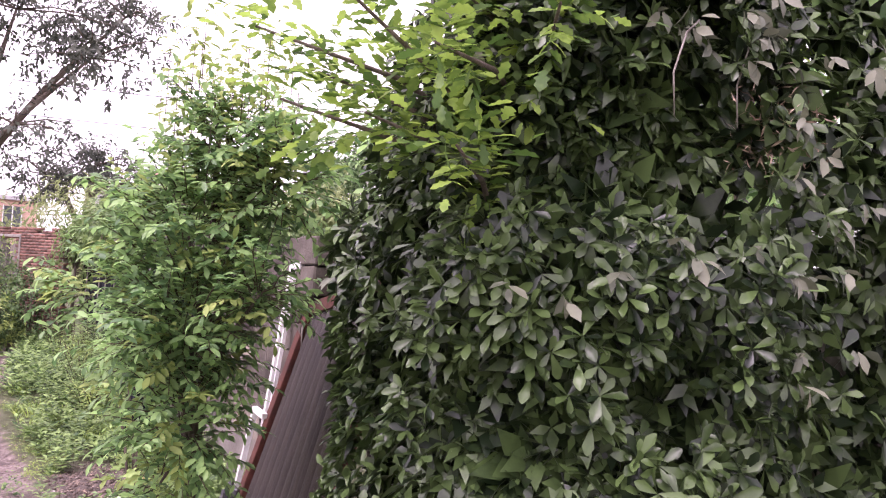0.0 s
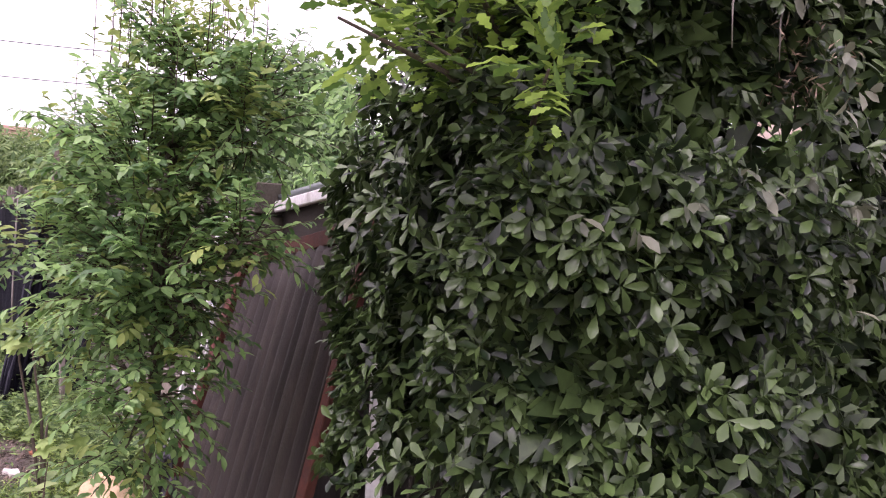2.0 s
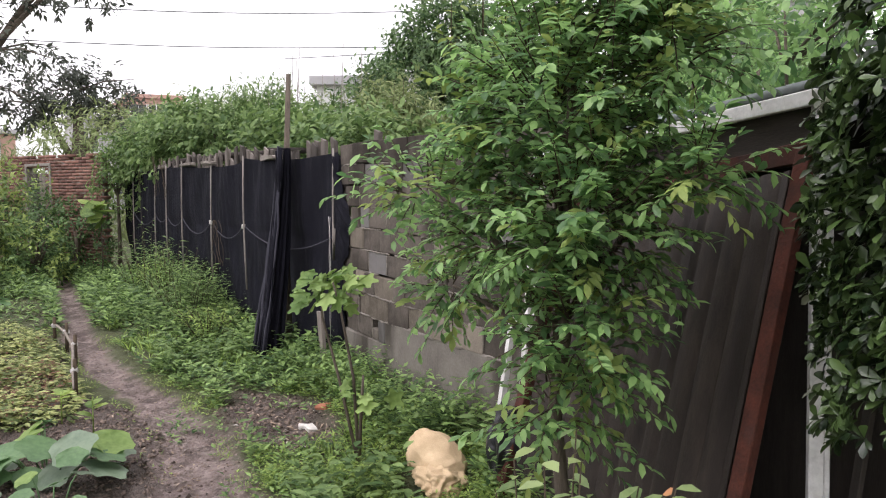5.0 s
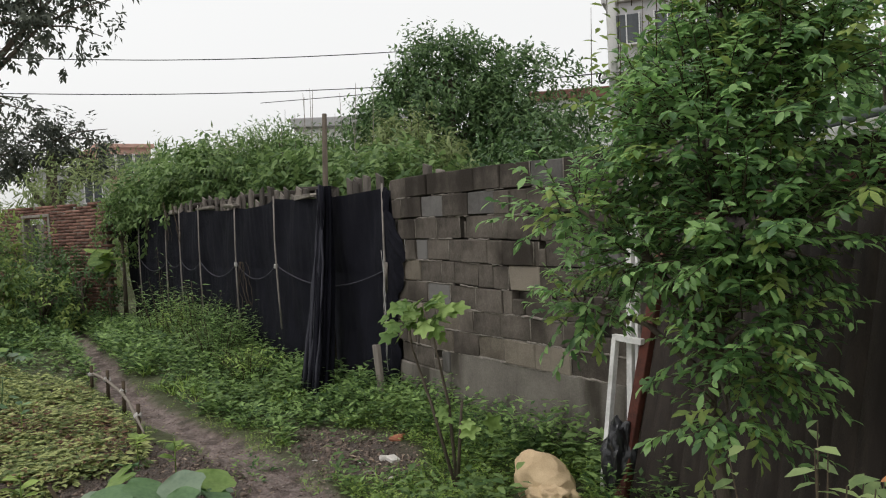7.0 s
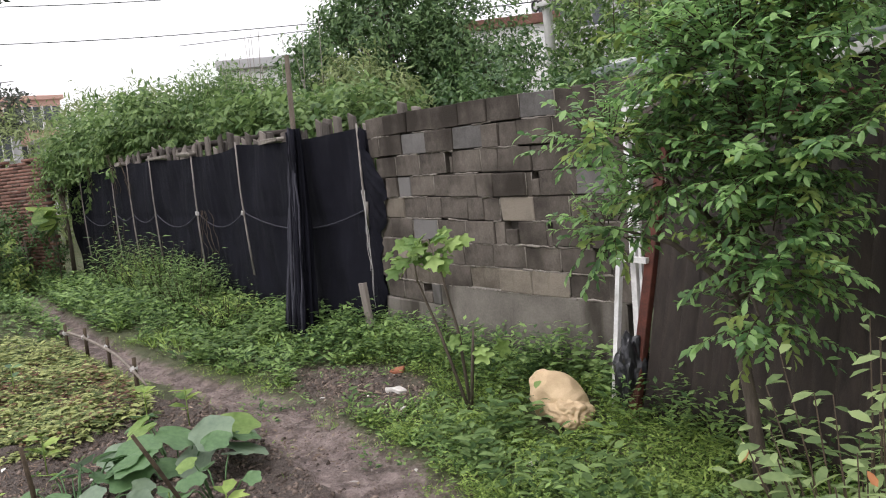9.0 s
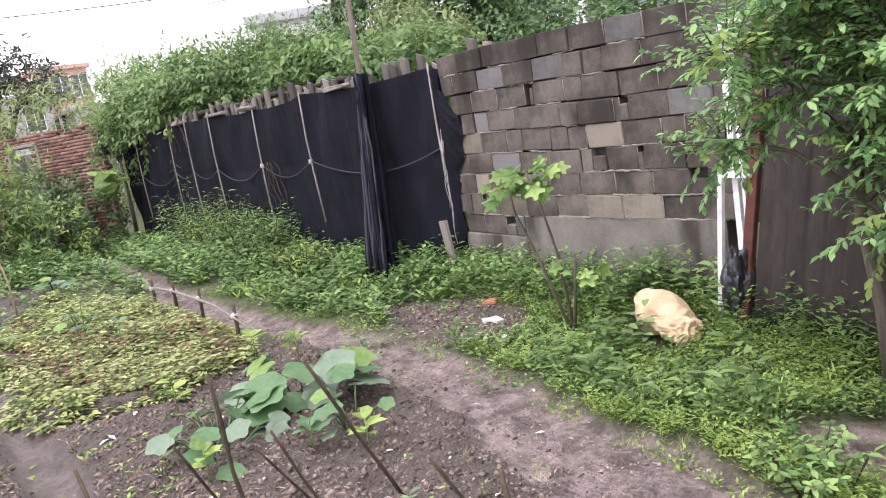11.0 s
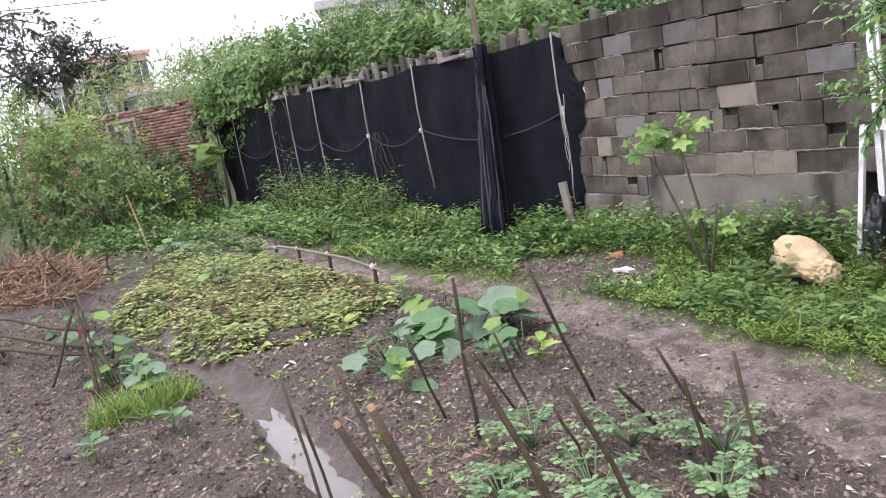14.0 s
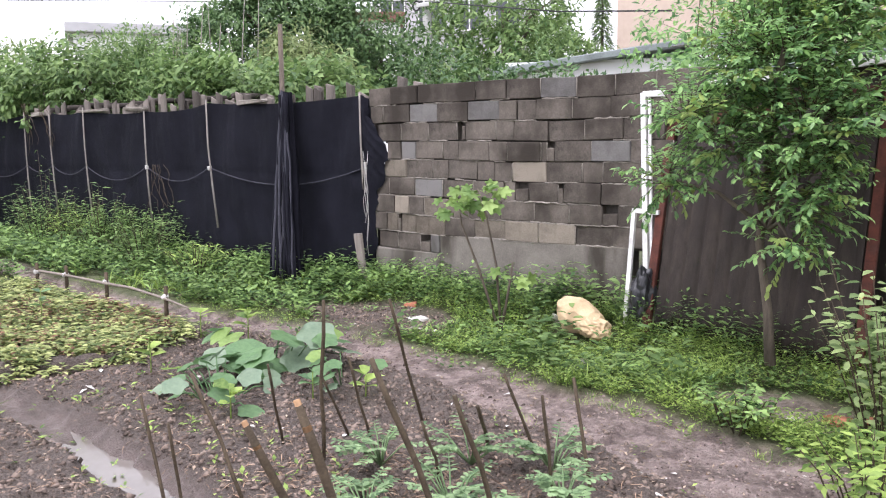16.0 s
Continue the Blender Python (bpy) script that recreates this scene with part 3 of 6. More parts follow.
for i in range(nx):
    for k in range(nz):
        a = i * (nz + 1) + k
        fs += [(a, a + nz + 1, a + nz + 2), (a, a + nz + 2, a + 1)]
mesh_part("net_sheet", mesh_tris("net_sheet", vs, fs), M_net, net, "", True)
# sagging hem cords between the sticks
order = sorted(STICKS)
for a, b in zip(order, order[1:]):
    pts = []
    for k in range(15):
        s = k / 14
        x = a + (b - a) * s
        pts.append((x, fence_y(x) - 0.02, 1.22 - 0.20 * 4 * s * (1 - s) * min(1, (b - a) / 1.4)))
    tube("hem_cord", pts, 0.009, M_hem, net, 5)
# gathered net hanging at the tall pole
bunch = thing("net_bundle", "gathered black netting hanging beside the tall pole", "netting")
vs, fs = [], []
rows_n, seg = 26, 40
for k in range(rows_n + 1):
    s = k / rows_n
    z = 2.10 * (1 - s) + 0.0 * s
    wide = 0.045 + 0.035 * math.sin(3.0 * s) + 0.09 * s ** 2.2
    cx, cy = -1.17 + 0.30 * s ** 1.6, fence_y(-1.2) - 0.06 - 0.30 * s ** 1.5
    for j in range(seg):
        a = 2 * math.pi * j / seg
        r = wide * (1 + 0.28 * math.sin(7 * a + 2.0 * s) + 0.15 * math.sin(13 * a + 5 * s))
        vs.append((cx + r * math.cos(a), cy + 0.6 * r * math.sin(a), z))
for k in range(rows_n):
    for j in range(seg):
        a, b = k * seg + j, k * seg + (j + 1) % seg
        fs += [(a, b, b + seg), (a, b + seg, a + seg)]
mesh_part("netting", mesh_tris("netting", vs, fs), M_net, bunch, "", True)
for k in range(16):
    u = rb.uniform(-1, 1)
    pts = []
    for q in range(9):
        f = q / 8
        pts.append((-1.17 + 0.30 * f ** 1.6 + u * (0.07 + 0.20 * f ** 1.6) + 0.025 * math.sin(5 * f + k), fence_y(-1.2) - 0.13 - 0.36 * f ** 1.5 - 0.03 * rb.random(), (2.12 - 0.06 * abs(u)) * (1 - f) + 0.0))
    tube("torn_strand", pts, rb.uniform(0.008, 0.022), M_net if k % 3 else M_hem, bunch, 5)
tall_pole = thing("fence_pole", "tall weathered wooden pole rising above the fence", "pole")
tube("pole", [(-1.22, fence_y(-1.2) - 0.06, 0.0), (-1.30, fence_y(-1.2) - 0.05, 1.4), (-1.40, -0.03, 2.90)], [0.042, 0.034, 0.027], M_bark, tall_pole, 9)
for x, zt in zip(STICKS, TOPS):
    st = thing("fence_stick", "thin grey weathered stick tied upright to the net", "stick", group="sticks along the net fence")
    lean = rb.uniform(-0.02, 0.08)
    lo = 0.45 if x < -1 else 1.30
    y0 = fence_y(x) - 0.03
    tube("stick", [(x + lean + 0.10, y0 - 0.02, lo), (x + lean * 0.6 + 0.05, y0 - 0.015, 1.0), (x + 0.02, y0, 1.5), (x, y0 + 0.02, zt + 0.03)], [0.013, 0.012, 0.011, 0.010], M_stick, st, 6)
    if x in (-2.73, -4.07):
        part("tie", boxed((0.05, 0.05, 0.06), (x + 0.04, y0 - 0.01, 1.21), 0.012, 0.008), M_rope, st)
# torn net end and leaning lath by the wall
lath = thing("leaning_lath", "short grey split board standing against the wall end", "board")
part("board", boxed((0.10, 0.03, 0.55), (0.03, -0.22, 0.26), 0.006, 0.008, Matrix.Rotation(radians(-8), 3, "Y")), M_board, lath)
cord = thing("hanging_cord", "frayed pale cords hanging at the torn net edge", "cord")
for k in range(4):
    pts = [(0.02 + 0.025 * k + rb.uniform(-0.03, 0.03), -0.12 - 0.01 * k, 1.30 + 0.12 * (k % 2) - (0.10 + 0.03 * k) * s) for s in range(7)]
    tube("strand", pts, 0.0028, M_rope, cord, 4)
flap = thing("torn_net_flap", "ragged flap of torn black net in the wall gap", "netting")
EDGE0 = [(1.98, 0.0), (1.80, 0.02), (1.62, 0.15), (1.48, 0.25), (1.36, 0.29), (1.22, 0.22), (1.10, 0.25), (0.98, 0.12), (0.80, 0.10), (0.62, 0.07), (0.40, 0.09), (0.18, 0.04)]
EDGE = [(za + (zb - za) * q / 4, ea + (eb - ea) * q / 4) for (za, ea), (zb, eb) in zip(EDGE0, EDGE0[1:]) for q in range(4)]
vs, fs = [], []
for k, (z, e) in enumerate(EDGE):
    e = e + rb.uniform(-0.02, 0.02)
    for i in range(6):
        u = i / 5
        vs.append((-0.10 + (e + 0.10) * u, -0.015 - 0.03 * math.sin(3.1 * u) + 0.012 * math.sin(5 * k + 3 * i), z + 0.008 * math.sin(4 * i + k)))
for k in range(len(EDGE) - 1):
    for i in range(5):
        a = k * 6 + i
        fs += [(a, a + 6, a + 7), (a, a + 7, a + 1)]
mesh_part("flap", mesh_tris("flap", vs, fs), M_net, flap, "", True)
# strands of dead vine on the net
vine = thing("dead_vine", "dry vine stems dangling over the net", "vine")
for x0, z0, n in ((-7.2, 2.2, 5), (-6.6, 2.15, 4), (-3.75, 1.25, 7), (-8.3, 2.2, 3)):
    for k in range(n):
        pts, x, z = [], x0 + rb.uniform(-0.15, 0.15), z0
        for s in range(7):
            pts.append((x, fence_y(x) - 0.06 + rb.uniform(-0.01, 0.01), z))
            x += rb.uniform(-0.08, 0.12)
            z -= rb.uniform(0.05, 0.16)
        tube("stem", pts, 0.0035, M_twig, vine, 4)

# ---- old boards behind the net ----
fence = thing("board_fence", "row of old grey upright boards behind the net", "wooden fence")
x = -7.3
board_me = []
for k in range(5):
    bmx = boxed((0.118, 0.025, 2.16), (0, 0, 1.08), 0.004, 0.004)
    for v in bmx.verts:
        if v.co.z > 2:
            v.co.z += 0.03 * math.sin(v.co.x * 40 + k)
    me = bpy.data.meshes.new("board")
    bmx.to_mesh(me)
    bmx.free()
    me.materials.append(M_board)
    board_me.append(me)
while x < 0.5:
    ob = new("board", rb.choice(board_me))
    ob.parent = fence
    ob.matrix_basis = pose(x, (fence_y(x) + 0.14 if x < -0.15 else 0.26) + rb.uniform(-0.015, 0.015), rb.uniform(-0.14, 0.03) + 0.03 * math.sin(1.1 * x), rb.uniform(-1.5, 1.5), rb.uniform(-2.5, 2.5), 4)
    x += rb.uniform(0.105, 0.15)
capping = thing("fence_capping", "broken strip of pale render along the fence top", "capping")
for x0, w in ((-6.9, 0.35), (-5.35, 0.7), (-4.3, 0.5), (-1.9, 0.5)):
    part("strip", boxed((w, 0.10, 0.05), (x0, fence_y(x0) + 0.02, 2.02), 0.012, 0.012), M_mortar, capping)
lean_to = thing("pole_roof", "dark lean-to roof of old poles behind the fence", "roof")
for k in range(9):
    x0 = -6.8 + 0.55 * k
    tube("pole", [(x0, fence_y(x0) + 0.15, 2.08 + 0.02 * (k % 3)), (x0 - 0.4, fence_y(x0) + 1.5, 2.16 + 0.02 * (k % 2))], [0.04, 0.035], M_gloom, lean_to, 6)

# ---- old red brick wall and gate at the far end ----
bw = thing("wall_brick", "crumbling old red brick wall", "wall", kind="structure")
BA, BD = Vector((-9.75, -1.0, 0)), Vector((-0.888, -0.46, 0)).normalized()
bn = Vector((BD.y, -BD.x, 0))
rot = Matrix.Rotation(math.atan2(BD.y, BD.x), 3, "Z")
brick_v, brick_f = [], []
cube_v = np.array([(sx, sy, sz) for sx in (-1, 1) for sy in (-1, 1) for sz in (-1, 1)], float) * 0.5
cube_f = np.array([(0, 1, 3), (0, 3, 2), (4, 6, 7), (4, 7, 5), (0, 4, 5), (0, 5, 1), (2, 3, 7), (2, 7, 6), (0, 2, 6), (0, 6, 4), (1, 5, 7), (1, 7, 3)])
for row in range(37):
    xx = 0.1 - (0.12 if row % 2 else 0)
    while xx < 6.0:
        hole_gate = 1.85 < xx < 2.75 and row < 33
        if not hole_gate and not (row > 34 and rb.random() < 0.35):
            c = BA + BD * (xx + 0.12)
            s = cube_v * np.array((0.235, 0.12 + rb.uniform(-0.004, 0.005), 0.056)) + np.random.uniform(-0.003, 0.003, (8, 3))
            s = s @ np.array(rot).T + np.array((c.x, c.y, row * 0.0635 + 0.03))
            brick_f.append(cube_f + len(brick_v) * 8)
            brick_v.append(s)
        xx += 0.245
bob = mesh_part("brickwork", mesh_tris("brickwork", np.concatenate(brick_v), np.concatenate(brick_f)), M_redbrick, bw)
bob["kind"] = "stuff"
c = BA + BD * 0.7
for a, b in ((0.05, 1.83), (2.77, 6.0)):
    c = BA + BD * ((a + b) / 2)
    part("mortar_core", boxed((b - a, 0.112, 2.24), (c.x, c.y, 1.11), 0.0, 0.0, None), M_mortar, bw).data.transform(
        Matrix.Translation((c.x, c.y, 0)) @ rot.to_4x4() @ Matrix.Translation((-c.x, -c.y, 0)))
gate = thing("plank_gate", "grey plank gate in a pale frame beside the brick wall", "gate")
for k in range(7):
    c = BA + BD * (1.95 + 0.12 * k)
    ob = part("plank", boxed((0.112, 0.03, 1.95), (0, 0, 1.0), 0.004, 0.003), M_board, gate)
    ob.matrix_basis = pose(c.x, c.y, 0, 0, 0, math.degrees(math.atan2(BD.y, BD.x)))
for d0 in (1.86, 2.76):
    c = BA + BD * d0
    ob = part("post", boxed((0.07, 0.16, 2.12), (0, 0, 1.06), 0.006, 0.003), M_stick, gate)
    ob.matrix_basis = pose(c.x, c.y, 0, 0, 0, math.degrees(math.atan2(BD.y, BD.x)))
c = BA + BD * 2.31
ob = part("lintel", boxed((0.97, 0.16, 0.06), (0, 0, 2.15), 0.006, 0.003), M_stick, gate)
ob.matrix_basis = pose(c.x, c.y, 0, 0, 0, math.degrees(math.atan2(BD.y, BD.x)))

# ---- white frames between wall and shed ----
frame_a = thing("door_frame", "chipped white wooden frame leaning by the wall end", "frame")
tube("stile", [(3.43, -0.27, 0.0), (3.235, 0.0, 1.89)], [0.030, 0.030], M_white, frame_a, 4)
tube("stile", [(3.475, -0.265, 0.0), (3.285, 0.005, 1.87)], [0.016, 0.016], M_white, frame_a, 4)
part("rail", boxed((0.20, 0.035, 0.05), (3.33, 0.0, 1.88), 0.004, 0.002), M_white, frame_a)
frame_b = thing("window_frame", "broken white casement frame standing on the ground", "window frame")
tube("stile", [(3.28, -0.37, -0.05), (3.265, -0.20, 0.92)], [0.024, 0.024], M_white, frame_b, 4)
tube("rail", [(3.25, -0.20, 0.925), (3.48, -0.19, 0.915)], [0.024, 0.024], M_white, frame_b, 4)
for ob in list(frame_a.children) + list(frame_b.children):
    ob.data.polygons.foreach_set("use_smooth", np.zeros(len(ob.data.polygons), bool))
bag = thing("rubbish_bag", "crumpled black plastic bag by the rusty post", "plastic bag")
bm = bmesh.new()
bmesh.ops.create_icosphere(bm, subdivisions=4, radius=1)
for v in bm.verts:
    d = 1 + 0.30 * noise.noise(v.co * 2.0) + 0.13 * noise.noise(v.co * 5.0)
    v.co = Vector((v.co.x * 0.10 * d + 3.43, v.co.y * 0.10 * d - 0.35, v.co.z * 0.26 * d + 0.22))
part("bag", bm, M_bag, bag)

# ---- leaning sheets ----
SB0, SB1 = Vector((3.50, -0.42, -0.06)), Vector((5.08, -0.46, -0.06))
ST0, ST1 = Vector((3.46, 0.10, 1.60)), Vector((5.10, 0.0, 1.83))


def sheet_at(u, s):
    return SB0.lerp(SB1, u).lerp(ST0.lerp(ST1, u), s)


sheets = thing("leaning_sheets", "weathered corrugated sheets leaning on the shed", "corrugated sheet")
sn = (SB1 - SB0).cross(ST0 - SB0).normalized()
if sn.y > 0:
    sn = -sn
for piece, (u0, u1, off) in enumerate(((0.035, 0.40, 0.0), (0.36, 0.72, 0.018), (0.68, 0.97, 0.036))):
    vs, fs = [], []
    nu, nv = 60, 8
    for i in range(nu + 1):
        u = u0 + (u1 - u0) * i / nu
        for k in range(nv + 1):
            s = k / nv * (1.0 - 0.02 * piece)
            r = 0.019 * (abs(math.sin(u * 40)) ** 0.6) + 0.004 * noise.noise((u * 12, s * 3, piece))
            vs.append(tuple(sheet_at(u, s) + sn * (off + r)))
    for i in range(nu):
        for k in range(nv):
            a = i * (nv + 1) + k
            fs += [(a, a + nv + 1, a + nv + 2), (a, a + nv + 2, a + 1)]
    ob = mesh_part("sheet", mesh_tris("sheet", vs, fs), M_plank, sheets, "grey-brown streaked sheet", True)
    sol = ob.modifiers.new("thick", "SOLIDIFY")
    sol.thickness = 0.006


def bar(name, a, b, w, d, material, parent, label=""):
    a, b = Vector(a), Vector(b)
    ln = (b - a).length
    bm = boxed((w, d, ln), (0, 0, ln / 2), 0.004, 0.002)
    ob = part(name, bm, material, parent, label)
    ob.matrix_basis = Matrix.Translation(a) @ (b - a).to_track_quat("Z", "Y").to_matrix().to_4x4()
    return ob


bar("edge_bar", sheet_at(0.0, 0) + sn * 0.03, sheet_at(0.0, 1.0) + sn * 0.03, 0.07, 0.05, M_rust, sheets, "rusty steel angle")
bar("edge_bar", sheet_at(1.0, 0) + sn * 0.03, sheet_at(1.0, 1.0) + sn * 0.03, 0.07, 0.05, M_rust, sheets, "rusty steel angle")
bar("top_bar", sheet_at(0.0, 1.0) + sn * 0.02, sheet_at(1.0, 1.0) + sn * 0.02, 0.05, 0.08, M_rust, sheets, "dark rusty steel angle")

# ---- shed behind the sheets ----
shed = thing("shed", "dark makeshift shed with a white roof edge", "shed")
RA, RB = Vector((5.14, -0.02, 2.045)), Vector((3.58, 0.16, 1.92))
RD = (RB - RA).normalized()
RN = Vector((-RD.y, RD.x, 0))
if RN.y < 0:
    RN = -RN
bar("roof_edge", RA, RB, 0.045, 0.06, M_white, shed, "white painted roof edge")
bar("corner_post", (5.20, -0.05, -0.03), (5.12, 0.01, 2.015), 0.055, 0.05, M_white, shed, "white ribbed post")
bar("corner_post_rib", (5.245, -0.04, -0.03), (5.165, 0.02, 2.015), 0.02, 0.035, M_white, shed)
vs = [tuple(RA + Vector((0, 0, 0.045))), tuple(RB + Vector((0, 0, 0.045))), tuple(RB + RN * 2.2 + Vector((0, 0, 0.25))), tuple(RA + RN * 2.2 + Vector((0, 0, 0.25)))]
ob = mesh_part("roof", mesh_tris("roof", vs, [(0, 1, 2), (0, 2, 3)]), M_tin, shed)
ob.modifiers.new("thick", "SOLIDIFY").thickness = 0.03
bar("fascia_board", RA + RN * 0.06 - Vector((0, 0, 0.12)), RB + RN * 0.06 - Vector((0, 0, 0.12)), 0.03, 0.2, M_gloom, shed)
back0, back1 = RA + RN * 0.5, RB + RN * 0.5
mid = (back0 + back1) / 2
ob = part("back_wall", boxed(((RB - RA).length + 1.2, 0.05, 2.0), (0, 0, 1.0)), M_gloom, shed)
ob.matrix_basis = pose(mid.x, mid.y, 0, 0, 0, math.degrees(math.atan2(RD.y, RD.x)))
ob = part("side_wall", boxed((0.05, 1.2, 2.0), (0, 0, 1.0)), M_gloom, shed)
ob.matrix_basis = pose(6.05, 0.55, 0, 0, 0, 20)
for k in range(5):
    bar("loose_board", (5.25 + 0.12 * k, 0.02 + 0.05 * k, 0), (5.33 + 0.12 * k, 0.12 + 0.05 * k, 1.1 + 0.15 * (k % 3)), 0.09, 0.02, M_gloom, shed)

# ---- woven sack ----
sack = thing("woven_sack", "dusty yellow woven sack slumped on the weeds", "sack")
bm = bmesh.new()
bmesh.ops.create_icosphere(bm, subdivisions=5, radius=1)
for v in bm.verts:
    c = v.co.copy()
    fold = abs(noise.noise(Vector((c.x * 1.5 + 2, c.y * 1.5, c.z * 2.2)))) ** 0.8
    small = abs(noise.noise(c * 4.2 + Vector((0, 5, 1)))) ** 0.7
    d = 1.02 + 0.20 * noise.noise(c * 0.9 + Vector((3, 0, 0))) - 0.13 * fold - 0.03 * small
    v.co = Vector((c.x * 0.22 * d - 0.05 * c.z, c.y * 0.18 * d, max(c.z * (0.19 - 0.06 * c.x) * d, -0.13)))
part("body", bm, M_sack, sack, "", True)
bm = bmesh.new()
bmesh.ops.create_icosphere(bm, subdivisions=5, radius=1)
for v in bm.verts:
    c = v.co.copy()
    d = 1.1 + 0.35 * noise.noise(c * 1.4) - 0.40 * abs(noise.noise(c * 2.3)) ** 0.8 - 0.12 * abs(noise.noise(c * 5.5)) ** 0.8
    v.co = Vector((c.x * 0.17 * d + 0.17, c.y * 0.15 * d - 0.13, max(c.z * 0.10 * d - 0.07 - 0.15 * c.x * 0.1, -0.15)))
part("neck", bm, M_sack, sack, "folded empty neck of the sack", True)
sack.matrix_basis = pose(2.97, -0.55, 0.05, 0, 0, 15) @ Matrix.Scale(0.9, 4)

# ---- dark glossy bush beside the shed ----
bush = thing("glossy_bush", "tall dense bush of dark glossy evergreen leaves", "bush")
tube("stem", [(6.25, 0.40, 0), (6.3, 0.42, 0.9), (6.4, 0.5, 2.4)], [0.06, 0.05, 0.02], M_bark, bush)
for k in range(14):
    a = rb.uniform(2.2, 6.6)
    e = Vector((6.4 + 0.45 * math.cos(a), 0.35 + 0.65 * math.sin(a), rb.uniform(0.9, 2.7)))
    s = Vector((6.38, 0.3, e.z - 0.4))
    tube("branch", [s, s.lerp(e, 0.5) + Vector((0, 0, 0.05)), e], [0.018, 0.012, 0.005], M_bark, bush, 5)


def bush_skin(n, depth):
    """Points on the lumpy rounded hull of the bush, with their outward ways."""
    a = np.random.uniform(-2.45, 1.3, n)
    z = np.random.uniform(0.02, 3.5, n)
    ca, sa = np.cos(a), np.sin(a)
    ex = 0.62
    hx, hy = 0.66 - depth, 1.55 - depth
    ux, uy = np.sign(ca) * np.abs(ca) ** ex, np.sign(sa) * np.abs(sa) ** ex
    west = np.clip((1.15 - z) / 0.9, 0, 1) * np.clip(-ux, 0, 1) * 0.45
    taper = 1 - 0.42 * np.clip((z - 2.1) / 1.3, 0, 1) ** 1.5 - 0.10 * np.clip((0.7 - z) / 0.7, 0, 1)
    x = 6.36 + hx * ux * taper + west
    y = 0.78 + hy * uy * taper
    d = np.stack([ca / hx, sa / hy, 0.25 + 0.25 * np.clip(z - 2.2, 0, 1.3)], 1)
    p = np.stack([x, y, z], 1)
    lump = np.array([noise.noise(Vector(q) * 2.4) + 0.5 * noise.noise(Vector(q) * 6) for q in p])
    p = p + unit(d) * (0.22 * lump)[:, None]
    near = np.clip(p[:, 1], -1.0, 0.8) + 0.62
    p[:, 0] -= 0.32 * np.clip(-ux, 0, 1)
    p = p + np.stack([0.14 * near - 0.20, 0.25 - 0.27 * near, np.full(n, -0.05)], 1)
    return p, unit(d), lump


pw, pd, lump = bush_skin(3500, 0.0)
ok = (lump > -0.15) & ((pw[:, 2] > 0.80 + 0.2 * lump) | (pw[:, 1] > 0.7))
pw, pd = pw[ok], pd[ok]
W, A, F = shoots(pw, pd + rnd(len(pw), 0.42) + np.array((0, 0, 0.25)), 6, 0.022, 1.15, 0.20, 1.0, 0.35)
leaves("foliage", W, A, F, np.random.uniform(0.048, 0.086, len(W)), OBOVATE, L_bush, bush, "", 1.0)
pi, di, li = bush_skin(3600, 0.18)
ok = (pi[:, 2] > 0.95 + 0.2 * li) | (pi[:, 1] > 0.7)
pi, di = pi[ok], di[ok]
W, A, F = shoots(pi, di + rnd(len(pi), 0.6), 6, 0.06, 2.4, 0.3, 0.85, 0.3)
leaves("inner_foliage", W, A, F, np.random.uniform(0.06, 0.10, len(W)), SIMPLE, L_bush, bush, "", 1.1)
pi, di, li = bush_skin(6000, 0.34)
ok = (pi[:, 2] > 1.05 + 0.2 * li) | (pi[:, 1] > 0.7)
pi, di = pi[ok], di[ok]
W, A, F = shoots(pi, di + rnd(len(pi), 0.8), 6, 0.08, 2.4, 0.3, 0.85, 0.3)
leaves("deep_foliage", W, A, F, np.random.uniform(0.10, 0.16, len(W)), SIMPLE, L_bush, bush, "", 1.3)
# pale leaves gather high up, standing in for sky brightness on the foliage
high = np.where((pw[:, 2] > 1.9) & (pw[:, 1] > 0.0), 30.0, 1.0)
sel = np.random.choice(len(pw), 400, replace=False, p=high / high.sum())
W, A, F = shoots(pw[sel] + pd[sel] * 0.04, pd[sel] + rnd(400, 0.4) - np.array((0, 0, 0.3)), 3, 0.05, 2.1, 0.7, 0.7, 0.2)
leaves("pale_foliage", W, A, F, np.random.uniform(0.05, 0.08, len(W)), OVAL, L_bush_pale, bush, "greyish turned leaves, paled for sky sheen high on the bush", 1.0)
for x0, y0, z0 in ((6.82, 0.12, 2.66), (6.82, 0.36, 2.66)):
    tube("dry_tendril", [(x0, y0, z0), (x0 + 0.04, y0 - 0.08, z0 - 0.06), (x0 + 0.04, y0 - 0.12, z0 - 0.18), (x0 + 0.03, y0 - 0.10, z0 - 0.30)], [0.004, 0.003, 0.003, 0.002], M_stick, bush, 4, "pale dangling tendril")
n = 260
c = np.array((6.82, 0.45, 2.36))
W = c + rnd(n, 0.09)
seeds = leaves("seed_head", W, rnd(n), rnd(n), np.random.uniform(0.02, 0.05, n), LANCE, M_deadleaf, bush, "brown dried flower sprigs", 0.8)
seeds["kind"] = "stuff"

